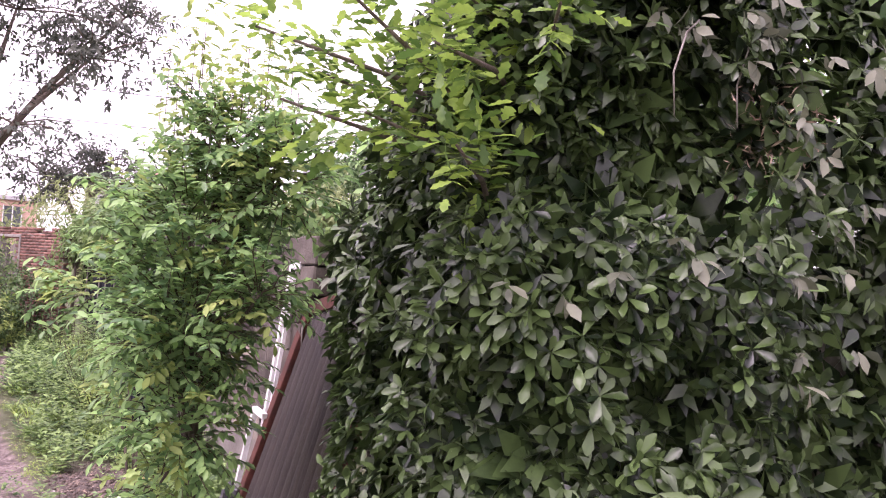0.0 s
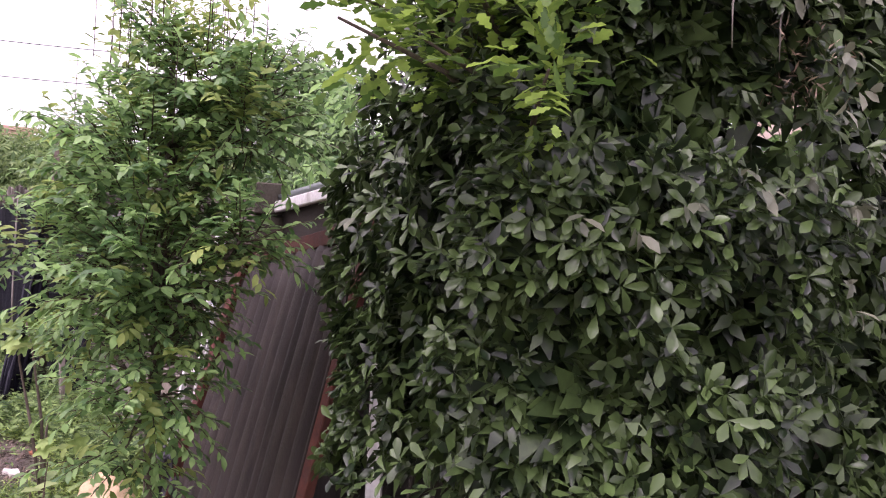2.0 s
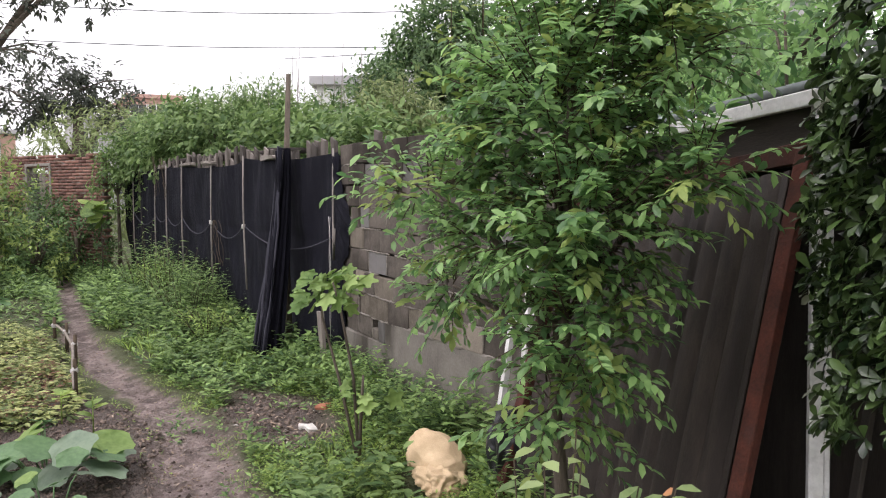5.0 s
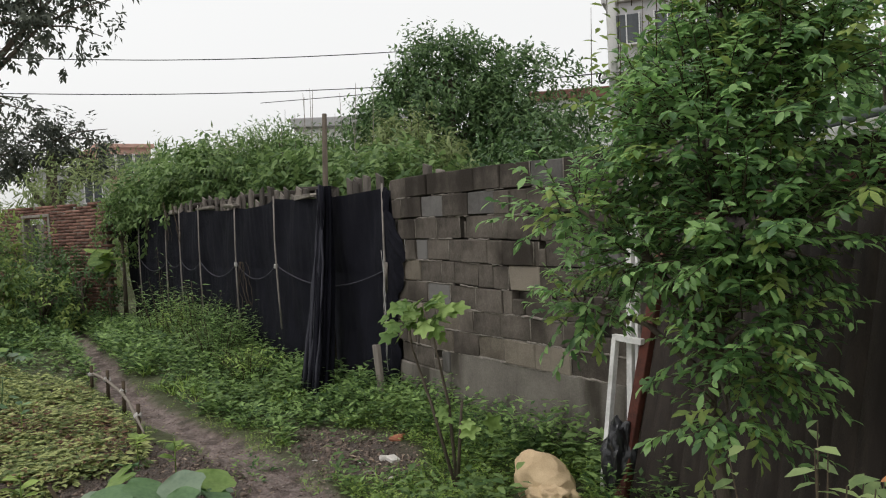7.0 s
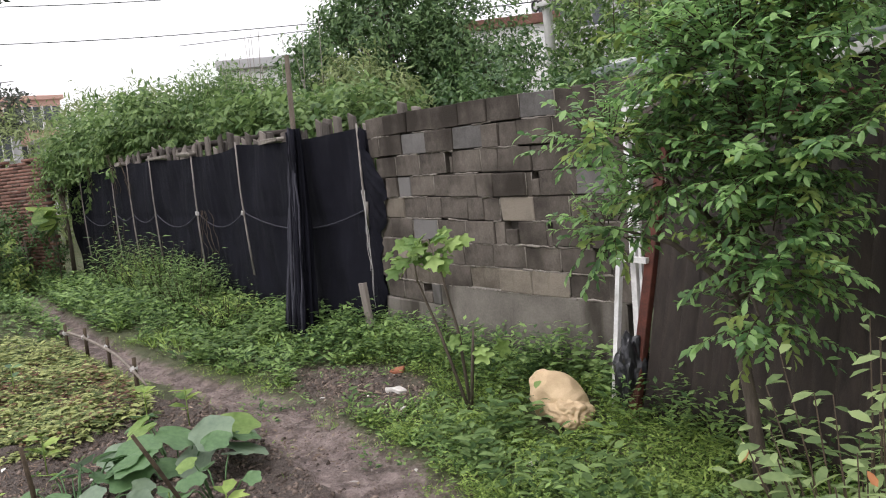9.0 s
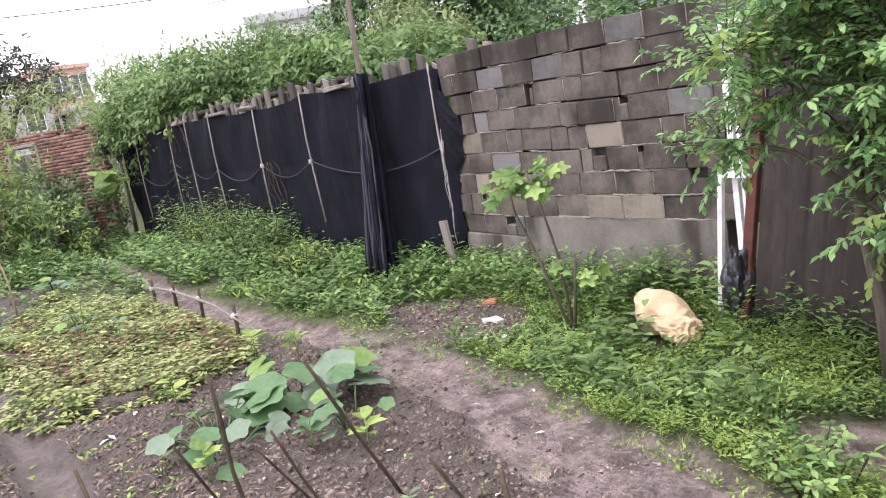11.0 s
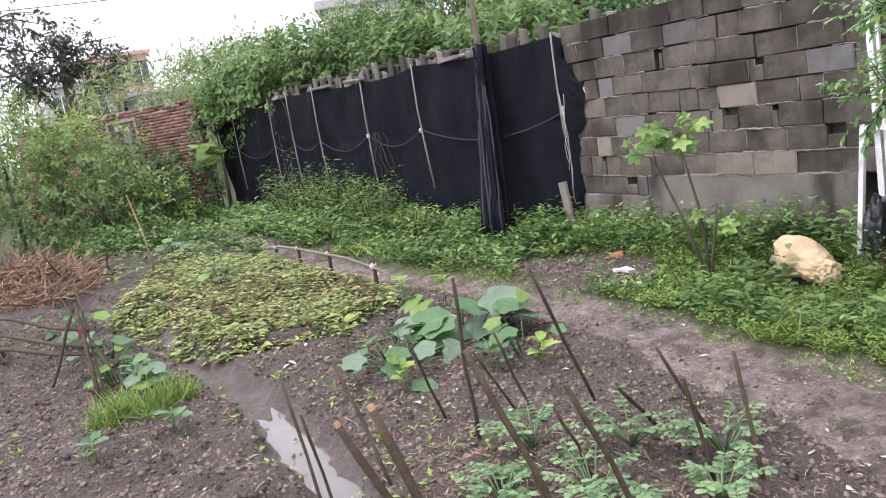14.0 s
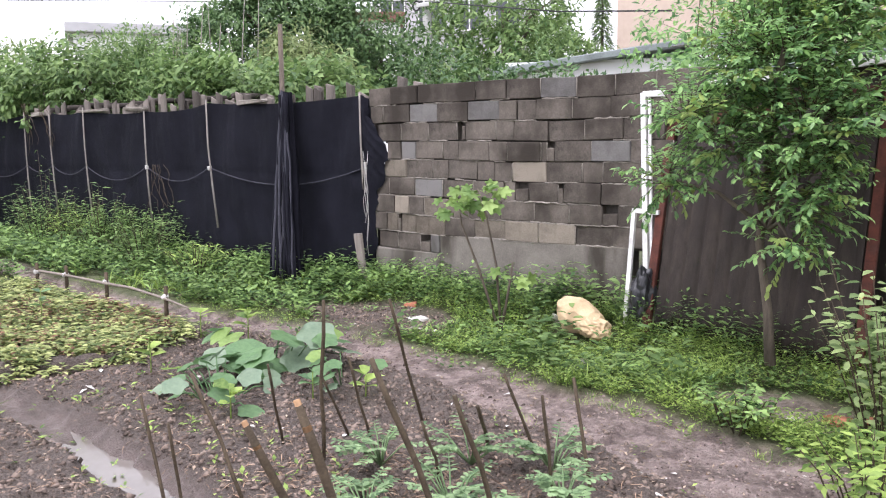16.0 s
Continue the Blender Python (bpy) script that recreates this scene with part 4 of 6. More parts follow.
# ---- young tree with light lobed leaves over the bush ----
sap = thing("lime_leaved_sapling", "young tree with bright green toothed leaflets", "tree")
tube("trunk", [(5.98, 0.12, 0), (6.08, 0.02, 1.2), (6.23, -0.13, 2.0), (6.33, -0.08, 2.9)], [0.03, 0.026, 0.02, 0.01], M_bark, sap)
W, A, F = [], [], []
SPRAYS = [((6.3, -0.25, 2.0), (7.0, -0.85, 2.22)), ((6.4, -0.2, 2.4), (7.05, -0.6, 2.62)), ((6.35, -0.3, 2.2), (6.35, -1.0, 2.5)), ((6.4, -0.2, 2.6), (6.5, -0.75, 2.95)),
          ((6.3, -0.25, 2.1), (6.6, -1.2, 2.35)), ((6.4, -0.2, 2.5), (6.9, -0.2, 2.95)), ((6.3, -0.2, 2.3), (6.45, -1.25, 2.58)), ((6.4, -0.2, 2.7), (6.2, -0.8, 3.1)), ((6.45, -0.2, 2.8), (6.95, 0.3, 2.75)), ((6.45, 0.0, 2.7), (6.95, 0.9, 2.7)),
          ((6.3, -0.2, 2.1), (6.6, -0.95, 2.35)), ((6.3, -0.2, 2.2), (6.75, -1.1, 2.65)), ((6.4, -0.2, 2.5), (6.75, -0.8, 2.75)), ((6.4, -0.2, 2.4), (7.05, -0.95, 2.45))]
for a, b in SPRAYS:
    a, b = np.array(a) + np.array((-0.12, 0.12, 0)), np.array(b) + np.array((-0.20, 0.22, -0.02))
    tube("limb", [a, (a + b) / 2 + np.array((0, 0, 0.06)), b], [0.012, 0.009, 0.004], M_bark, sap, 5)
    for j in range(16):
        s = 0.25 + 0.75 * j / 15
        base = a + (b - a) * s + np.array((0, 0, 0.05 * math.sin(3 * s)))
        d = unit((b - a)[None])[0] * 0.6 + np.random.normal(0, 0.5, 3) + np.array((0, 0, 0.1))
        d = d / np.linalg.norm(d)
        sd = np.cross(d, (0, 0, 1.0))
        for q in range(4):
            for sg in (-1, 1):
                W.append(base + d * (0.04 + 0.042 * q))
                A.append(d * 0.5 + sd * sg + np.array((0, 0, -0.1)) + np.random.normal(0, 0.1, 3))
                F.append(np.array((0, 0, 1.0)) + np.random.normal(0, 0.3, 3))
        W.append(base + d * 0.25)
        A.append(d)
        F.append(np.array((0, 0, 1.0)) + np.random.normal(0, 0.3, 3))
leaves("crown", W, A, F, np.random.uniform(0.050, 0.082, len(W)), OAKISH, L_lime, sap, "", 1.1)

# ---- small fresh-green tree in front of the sheets ----
tree = thing("small_tree", "small leafy tree with fresh green drooping leaves", "tree")
tube("trunk", [(4.60, -0.80, -0.03), (4.57, -0.80, 0.35), (4.50, -0.80, 0.8), (4.52, -0.78, 1.25), (4.6, -0.8, 1.9), (4.66, -0.82, 2.7)], [0.040, 0.031, 0.028, 0.025, 0.019, 0.01], M_bark, tree, 9)
CROWN = [((4.62, -0.92, 2.00), (0.55, 0.42, 0.38)), ((4.15, -1.20, 1.70), (0.26, 0.28, 0.12)), ((4.80, -0.92, 1.60), (0.44, 0.36, 0.32)), ((4.80, -0.92, 1.20), (0.26, 0.22, 0.32)),
         ((5.18, -0.70, 1.74), (0.20, 0.14, 0.08)), ((4.72, -0.75, 2.42), (0.38, 0.30, 0.24)), ((3.90, -0.95, 1.24), (0.20, 0.18, 0.11)), ((4.92, -0.58, 2.26), (0.28, 0.26, 0.28)), ((4.34, -0.98, 1.50), (0.24, 0.24, 0.18)),
         ((4.75, -0.98, 0.86), (0.16, 0.14, 0.14))]


def leafy_twigs(blobs, n, reach, droop, spacing, seed):
    """Arching twigs from inside a crown to its edge: their runs, and leaves set in two rows along them."""
    g = np.random.RandomState(seed)
    wts = np.array([r[0] * r[1] + r[0] * r[2] + r[1] * r[2] for c, r in blobs])
    runs, W, A, F = [], [], [], []
    for k in g.choice(len(blobs), n, p=wts / wts.sum()):
        c, r = np.array(blobs[k][0]), np.array(blobs[k][1])
        d = g.normal(0, 1, 3)
        d /= np.linalg.norm(d)
        a = c + d * r * g.uniform(0.25, 0.75)
        ln = reach * g.uniform(0.6, 1.25)
        out = d * np.array((1, 1, 0.6)) + np.array((0, 0, 0.35)) + g.normal(0, 0.25, 3)
        out /= np.linalg.norm(out)
        pts = [a + out * ln * q - np.array((0, 0, droop * ln * q * q)) for q in (0, 0.33, 0.66, 1.0)]
        runs.append((pts, [0.0035, 0.003, 0.002, 0.001]))
        side = np.cross(out, (0, 0, 1.0))
        side /= max(np.linalg.norm(side), 1e-3)
        m = max(4, int(ln / spacing))
        for q in range(m):
            f = 0.12 + 0.88 * q / (m - 1)
            tang = out - np.array((0, 0, 2 * droop * f))
            sg = 1 if q % 2 else -1
            W.append(a + out * ln * f - np.array((0, 0, droop * ln * f * f)))
            A.append(tang * 0.65 + side * sg * (0.75 if q < m - 1 else 0.1) - np.array((0, 0, 0.22)) + g.normal(0, 0.30, 3))
            F.append(np.array((0, 0, 1.0)) + out * 0.35 + g.normal(0, 0.35, 3))
    return runs, np.array(W), np.array(A), np.array(F)


for c, r in CROWN:
    s = Vector((4.55, -0.8, max(0.9, c[2] - 0.6)))
    e = Vector(c)
    tube("limb", [s, s.lerp(e, 0.5) + Vector((0, 0, 0.08)), e], [0.02, 0.013, 0.006], M_bark, tree, 6)
runs, W, A, F = leafy_twigs(CROWN, 960, 0.26, 0.16, 0.017, 5)
tubes("twig", runs, M_twig, tree, 4)["kind"] = "stuff"
leaves("crown", W, A, F, np.random.uniform(0.042, 0.074, len(W)), OVAL, L_tree, tree, "", 0.95)
runs, W, A, F = leafy_twigs([(c, tuple(1.06 * q for q in r)) for c, r in CROWN], 130, 0.24, 0.10, 0.020, 6)
leaves("young_foliage", W, A, F, np.random.uniform(0.05, 0.078, len(W)), OVAL, L_light, tree, "paler young leaves at the shoot tips", 0.95)
# upright sprays at the top
tip = np.stack([np.random.uniform(4.15, 5.0, 46), np.random.uniform(-1.1, -0.5, 46), np.random.uniform(2.15, 2.75, 46)], 1)
W, A, F = shoots(tip, np.array((0, 0, 1.0)) + rnd(46, 0.3), 13, 0.42, 2.6, 0.6, 0.8, 0.3)
leaves("top_spray", W, A, F, np.random.uniform(0.05, 0.075, len(W)), OVAL, L_light, tree, "", 0.85)["kind"] = "stuff"
for p in tip:
    tube("shoot", [p - np.array((0, 0, 0.06)), p + np.array((0.01, 0, 0.15)), p + np.array((0.02, 0.0, 0.36))], [0.0025, 0.002, 0.001], M_twig, tree, 4)

# ---- fig sapling ----
L_fig = leafy("fig_leaf", (0.10, 0.20, 0.035), (0.30, 0.46, 0.11), 0.55, 0.45)
fig = thing("fig_sapling", "young fig sapling with bright lobed leaves", "sapling")
FSTEMS = [[(2.33, -0.80, -0.12), (2.30, -0.82, 0.45), (2.24, -0.88, 0.90), (2.18, -0.92, 1.12)], [(2.31, -0.80, -0.12), (2.14, -0.86, 0.42), (2.00, -0.92, 0.82), (1.98, -0.92, 1.02)], [(2.33, -0.80, -0.12), (2.43, -0.82, 0.28), (2.47, -0.82, 0.50)]]
W, A, F = [], [], []
for stm, cnt in zip(FSTEMS, (26, 18, 6)):
    tube("stem", stm, [0.013, 0.011, 0.008, 0.005][:len(stm)], M_bark, fig, 6)
    for j in range(cnt):
        top = Vector(stm[-1]).lerp(Vector(stm[-2]), rb.random() * 0.75)
        a = j * 2.4 + rb.uniform(-0.4, 0.4)
        d = Vector((math.cos(a), math.sin(a), rb.uniform(-0.1, 0.6)))
        W.append(top + d * rb.uniform(0.05, 0.17))
        A.append(d - Vector((0, 0, rb.uniform(0.2, 0.9))))
        F.append(Vector((0.4 + rb.uniform(-0.5, 0.5), -0.6 + rb.uniform(-0.3, 0.3), 0.8)))
leaves("foliage", W, A, F, np.random.uniform(0.11, 0.18, len(W)), FIG, L_fig, fig, "", 0.95)
for nm, px, py, hgt in (("fig_sapling", -8.6, -1.25, 1.3),):
    f2 = thing(nm, "broad-leaved sapling in front of the net", "sapling")
    tube("stem", [(px, py, 0), (px + 0.05, py, hgt)], [0.012, 0.008], M_bark, f2, 5)
    W = [(px + rb.uniform(-0.25, 0.3), py + rb.uniform(-0.2, 0.1), hgt + rb.uniform(-0.3, 0.15)) for k in range(16)]
    leaves("foliage", W, rnd(16) * (1, 1, 0.4), rnd(16, 0.3) + np.array((0.3, -0.3, 1)), np.random.uniform(0.22, 0.34, 16), HEART, L_bright, f2)

# ---- broad-leaved weeds and shrubs at the near side ----


def weed_shrub(name, label, at, r, h, n, mat, size, outline=HEART, dead=0):
    ob = thing(name, label, "shrub")
    x, y = at
    tips = []
    for k in range(n):
        a, q = rb.uniform(0, 6.28), rb.random() ** 0.5
        tips.append(Vector((x + r * q * math.cos(a), y + r * q * math.sin(a), h * rb.uniform(0.55, 1.0) * (1 - 0.35 * q))))
    W, A, F = [], [], []
    for e in tips:
        s = Vector((x + (e.x - x) * 0.35 + rb.uniform(-0.03, 0.03), y + (e.y - y) * 0.35 + rb.uniform(-0.03, 0.03), gz(x, y) - 0.01))
        m = s.lerp(e, 0.55) + Vector((0, 0, 0.06))
        tube("stem", [s, m, e], [0.005, 0.004, 0.002], M_twig, ob, 4)
        for j in range(14):
            b = s.lerp(m, 0.3 + 0.7 * j / 5) if j < 6 else m.lerp(e, (j - 5) / 8)
            a = j * 2.4 + e.x * 9
            W.append(b)
            A.append((math.cos(a), math.sin(a), rb.uniform(-0.35, 0.4)))
            F.append((rb.uniform(-0.6, 0.6), rb.uniform(-0.8, 0.3), 1))
    leaves("foliage", W, A, F, np.random.uniform(*size, len(W)), outline, mat, ob, "", 0.95)
    if dead:
        W = np.array([tuple(e) for e in tips[:dead]])
        leaves("dead_leaves", W, rnd(len(W)), rnd(len(W)), 0.055, OVAL, L_dead, ob, "withered orange leaves")
    return ob


L_dead = leafy("withered_leaf", (0.35, 0.16, 0.05), (0.55, 0.30, 0.11), 0.8, 0.2)
weed_shrub("weed_shrub", "sparse broad-leaved weed with withered tips", (5.55, -1.60), 0.55, 1.22, 58, L_shrub, (0.06, 0.105), OVAL, 5)
weed_shrub("weed_shrub", "low dark weed at the path edge", (4.75, -1.75), 0.32, 0.06, 18, L_weed, (0.04, 0.07), OVAL)
weed_shrub("weed_shrub", "leafy weed beside the path", (5.60, -2.45), 0.34, 0.22, 18, L_bright, (0.06, 0.09), SIMPLE)
weed_shrub("weed_shrub", "low dark weed at the bush foot", (5.45, -0.55), 0.30, 0.45, 12, L_weed, (0.07, 0.11))
weed_shrub("weed_shrub", "tall leafy weed in front of the net", (-4.6, -0.75), 0.55, 1.15, 26, L_mid, (0.09, 0.15), LANCE)
weed_shrub("weed_shrub", "tall leafy weed in front of the net", (-5.9, -0.95), 0.5, 1.5, 18, L_mid, (0.09, 0.15), LANCE)
weed_shrub("weed_shrub", "leafy weed in front of the net", (-2.3, -0.75), 0.5, 0.42, 26, L_bright, (0.07, 0.12), LANCE)
weed_shrub("weed_shrub", "leafy weed in front of the net", (-5.2, -0.8), 0.5, 0.95, 28, L_bright, (0.08, 0.13), LANCE)
weed_shrub("weed_shrub", "leafy weed in front of the net", (-3.4, -0.8), 0.5, 0.85, 24, L_mid, (0.08, 0.13), LANCE)

# ---- weeds over the ground ----


def weeds(name, label, n, box, test, height, size, mat, outline, per=7, up=0.55):
    """Low plants scattered over a stretch of ground."""
    x = np.random.uniform(box[0], box[1], n)
    y = np.random.uniform(box[2], box[3], n)
    ok = np.random.uniform(0, 1, n) < test(x, y)
    x, y = x[ok], y[ok]
    z = ground_z(x, y)
    h = np.random.uniform(*height, len(x)) * (0.75 + 0.5 * np.clip(waves(x, y, 2.5, 11) + 0.5, 0, 1))
    base = np.stack([x, y, z], 1)
    W, A, F = [], [], []
    for k in range(per):
        s = (k + 0.7) / per
        a = np.random.uniform(0, 6.28, len(x))
        rad = np.stack([np.cos(a), np.sin(a), np.zeros(len(x))], 1)
        W.append(base + np.stack([rad[:, 0] * 0.02, rad[:, 1] * 0.02, h * s], 1))
        A.append(rad + np.array((0, 0, up)) * np.random.uniform(0.2, 1.2, len(x))[:, None])
        F.append(np.array((0, 0, 1.0)) - rad * 0.3 + rnd(len(x), 0.2))
    W, A, F = np.concatenate(W), np.concatenate(A), np.concatenate(F)
    ob = leaves(name, W, A, F, np.random.uniform(*size, len(W)), outline, mat)
    return tagged(ob, label, "weeds", kind="stuff")


def verge(x, y):
    """Weedy ground between path and fence."""
    p, s = path_mask(x, y), soil_mask(x, y)
    return np.where((np.hypot((x - 3.0) / 0.30, (y + 0.58) / 0.24) > 1) & (y < 0.0) & (near_line(x, y, PATHWAY) > 0.34) & (y > -2.6 - 0.35 * np.clip(x - 3, 0, 3)) & (p < 0.25) & (s < 0.45), 1.0, 0.0)


def by_fence(x, y):
    return verge(x, y) * (0.35 + 0.65 * step(-y, 0.5, 1.5))


weeds("fence_weeds", "lush green weeds along the net fence", 4600, (-9.5, 0.6, -1.95, 0.0), by_fence, (0.05, 0.24), (0.055, 0.115), L_weed, SIMPLE, 8)
weeds("tall_fence_weeds", "tall leafy weeds against the net", 1100, (-7.5, -2.6, -0.95, -0.25), lambda x, y: verge(x, y) * np.clip(0.5 + 1.2 * waves(x, y, 2.0, 33), 0, 1), (0.25, 0.75), (0.06, 0.13), L_weed, LANCE, 16, 0.5)
weeds("bright_weeds", "bright green low weeds in front of the wall", 42000, (0.2, 7.5, -2.6, -0.1), lambda x, y: verge(x, y) * np.clip(0.60 + 1.4 * lattice(x, y, 2.2, 21), 0.22, 1), (0.03, 0.15), (0.018, 0.042), L_bright, SIMPLE, 7)
weeds("broad_weeds", "broader-leaved weeds in front of the wall", 4200, (0.2, 7.5, -2.6, -0.05), lambda x, y: verge(x, y) * np.clip(0.35 - 1.3 * lattice(x, y, 2.2, 21) + 0.5 * lattice(x, y, 5, 31), 0, 1), (0.04, 0.20), (0.032, 0.075), L_weed, SIMPLE, 8)
weeds("wall_foot_weeds", "tall weeds at the wall foot", 900, (-0.3, 5.2, -0.55, -0.03), verge, (0.10, 0.34), (0.04, 0.09), L_weed, SIMPLE, 9)
weeds("far_weeds", "green weeds beyond the garden", 5200, (-13, -3.5, -4.2, -1.0), lambda x, y: np.where(near_line(x, y, PATHWAY) > 0.18, 1.0, 0) * np.where(within(x, y, BED), 0, 1) * np.where((x > -6.4) & (y < -2.35), 0.12, 1.0), (0.06, 0.35), (0.07, 0.14), L_weed, SIMPLE, 6)
weeds("sprouts", "small seedlings on the bare soil", 900, (-3, 6, -7, -2.6), lambda x, y: soil_mask(x, y) * (1 - path_mask(x, y)) * np.where(within(x, y, BED), 0, 1) * np.clip(waves(x, y, 2, 41) * 2 + 0.4, 0, 1), (0.01, 0.06), (0.025, 0.06), L_bright, SIMPLE, 5)
weeds("path_edge_grass", "thin grass along the path edges", 9000, (-3, 7, -3.6, -1.2), lambda x, y: np.where(np.abs(near_line(x, y, PATHWAY) - 0.33) < 0.16, 1.0, 0) * np.clip(1.6 * lattice(x, y, 4, 51) + 0.3, 0, 1) * np.where(soil_mask(x, y) > 0.5, 0.08, 1.0), (0.005, 0.03), (0.03, 0.06), L_bright, BLADE, 6, 1.2)
weeds("path_edge_weeds", "small weeds creeping over the path edges", 5000, (-4, 6.5, -3.6, -1.2), lambda x, y: np.where(np.abs(near_line(x, y, PATHWAY) - 0.34) < 0.14, 1.0, 0) * np.clip(2.2 * lattice(x, y, 2.6, 52) + 0.1, 0, 1) * np.where(soil_mask(x, y) > 0.5, 0.10, 1.0), (0.02, 0.10), (0.018, 0.042), L_bright, SIMPLE, 7)
weeds("patch_weeds", "clumps of broad-leaved weeds at the fence and wall foot", 900, (-5.5, 4.2, -1.5, -0.1), lambda x, y: verge(x, y) * np.clip(2.0 * lattice(x, y, 1.4, 63), 0, 1), (0.12, 0.42), (0.06, 0.12), L_mid, OVAL, 11, 0.3)
weeds("rough_grass", "long grass tufts in front of the fence", 1800, (-9, 5, -1.9, -0.1), lambda x, y: verge(x, y) * np.clip(waves(x, y, 2.6, 61) * 1.5 + 0.2, 0, 1), (0.01, 0.04), (0.10, 0.22), L_bright, BLADE, 7, 1.6)
weeds("yard_weeds", "weeds on the near ground", 2500, (5.0, 11, -7.5, 0), lambda x, y: np.where(path_mask(x, y) < 0.2, 0.8, 0.0), (0.03, 0.12), (0.03, 0.06), L_weed, SIMPLE, 6)
weeds("heap_weeds", "sprigs of weed on the bare soil heap", 300, (0.2, 2.6, -1.8, -0.7), lambda x, y: np.clip(waves(x, y, 5, 23) + 0.3, 0, 1), (0.02, 0.16), (0.03, 0.07), L_weed, SIMPLE, 6)
# the low yellow-green crop bed
BED_OUT = [(BED_MID[0] + (px - BED_MID[0]) * 1.06, BED_MID[1] + (py - BED_MID[1]) * 1.08) for px, py in BED]
weeds("crop_bed", "dense yellow-green leafy crop bed", 10500, (-5.0, 1.3, -4.8, -2.2), lambda x, y: np.where(within(x, y, BED_OUT), 1.0, 0) * np.clip(0.6 + 1.0 * lattice(x, y, 6, 71), 0, 1), (0.03, 0.12), (0.048, 0.098), L_bed, SIMPLE, 8, 0.1)
weeds("crop_bed_red", "reddish older leaves in the crop bed", 2600, (-4.8, 1.1, -4.7, -2.3), lambda x, y: np.where(within(x, y, BED), 1.0, 0) * np.clip(lattice(x, y, 1.6, 81) * 2.2 + 0.25, 0, 1), (0.06, 0.13), (0.035, 0.07), L_bedred, SIMPLE, 5, 0.2)

M_chip = shader("trodden_chip", (0.05, 0.039, 0.034), (0.30, 0.25, 0.225), 8, 0.85, 0.0, 60, "island", spread=0.5)
# clods, fallen leaves and straw on the soil
n = 90000
cx, cy = np.random.uniform(-3.5, 6.2, n), np.random.uniform(-6.4, -0.6, n)
ok = (soil_mask(cx, cy) > 0.5) & ((path_mask(cx, cy) < 0.4) | (np.random.uniform(0, 1, n) < 0.10)) & (ditch_mask(cx, cy) < 0.3) & ~within(cx, cy, BED)
cx, cy = cx[ok], cy[ok]
octv = np.array([(1, 0, 0), (-1, 0, 0), (0, 1, 0), (0, -1, 0), (0, 0, 1), (0, 0, -1)], float)
octf = np.array([(0, 2, 4), (2, 1, 4), (1, 3, 4), (3, 0, 4), (2, 0, 5), (1, 2, 5), (3, 1, 5), (0, 3, 5)])
sz = 0.003 + 0.024 * np.random.uniform(0, 1, len(cx)) ** 3
cv = np.stack([cx, cy, ground_z(cx, cy)], 1)[:, None] + octv[None] * sz[:, None, None] * np.random.uniform(0.45, 1.4, (len(cx), 6, 3)) * np.array((1.0, 1.0, 0.7)) + sz[:, None, None] * np.random.uniform(-0.3, 0.3, (len(cx), 6, 3))
cf = octf[None] + (np.arange(len(cx)) * 6)[:, None, None]
tagged(mesh_part("soil_clods", mesh_tris("soil_clods", cv.reshape(-1, 3), cf.reshape(-1, 3)), M_clod), "crumbly dark soil clods", "soil", kind="stuff")


M_mudclod = shader("mud_crumb", (0.090, 0.066, 0.057), (0.33, 0.255, 0.228), 6, 0.95, 0.4, 60, "island")
n = 30000
cx, cy = np.random.uniform(-2.5, 7.0, n), np.random.uniform(-4.5, -1.2, n)
ok = (np.random.uniform(0, 1, n) < path_mask(cx, cy) * np.clip(0.5 + 0.9 * lattice(cx, cy, 3, 88), 0.05, 1))
cx, cy = cx[ok], cy[ok]
sz = 0.003 + 0.014 * np.random.uniform(0, 1, len(cx)) ** 3
cv = np.stack([cx, cy, ground_z(cx, cy)], 1)[:, None] + octv[None] * sz[:, None, None] * np.random.uniform(0.4, 1.5, (len(cx), 6, 3)) * np.array((1.0, 1.0, 0.6))
cf = octf[None] + (np.arange(len(cx)) * 6)[:, None, None]
tagged(mesh_part("mud_crumbs", mesh_tris("mud_crumbs", cv.reshape(-1, 3), cf.reshape(-1, 3)), M_mudclod), "trodden crumbs of pale mud on the path", "mud", kind="stuff")


def scatter_flat(name, label, n, box, test, size, mat, outline, lift=0.006):
    x, y = np.random.uniform(box[0], box[1], n), np.random.uniform(box[2], box[3], n)
    ok = np.random.uniform(0, 1, n) < test(x, y)
    x, y = x[ok], y[ok]
    W = np.stack([x, y, ground_z(x, y) + lift], 1)
    ob = leaves(name, W, rnd(len(x)) * (1, 1, 0.12), rnd(len(x), 0.18) + np.array((0, 0, 1)), np.random.uniform(*size, len(x)), outline, mat)
    return tagged(ob, label, "litter", kind="stuff")


scatter_flat("fallen_leaves", "dry fallen leaves and chips on the ground", 16000, (-3, 7, -6.5, -0.6), lambda x, y: np.clip(0.25 + 0.6 * path_mask(x, y) + 0.8 * soil_mask(x, y), 0, 1) * np.where(within(x, y, BED), 0, 1) * (1 - ditch_mask(x, y)) * np.clip(waves(x, y, 2, 91) + 0.45, 0, 1), (0.012, 0.045), M_deadleaf, SIMPLE)
scatter_flat("path_chips", "small chips, pebbles and leaf bits trodden into the path", 17000, (-2, 7, -4.2, -1.2), lambda x, y: path_mask(x, y) * np.clip(0.45 + 0.9 * lattice(x, y, 2.5, 77), 0, 1), (0.010, 0.040), M_chip, SIMPLE, 0.004)
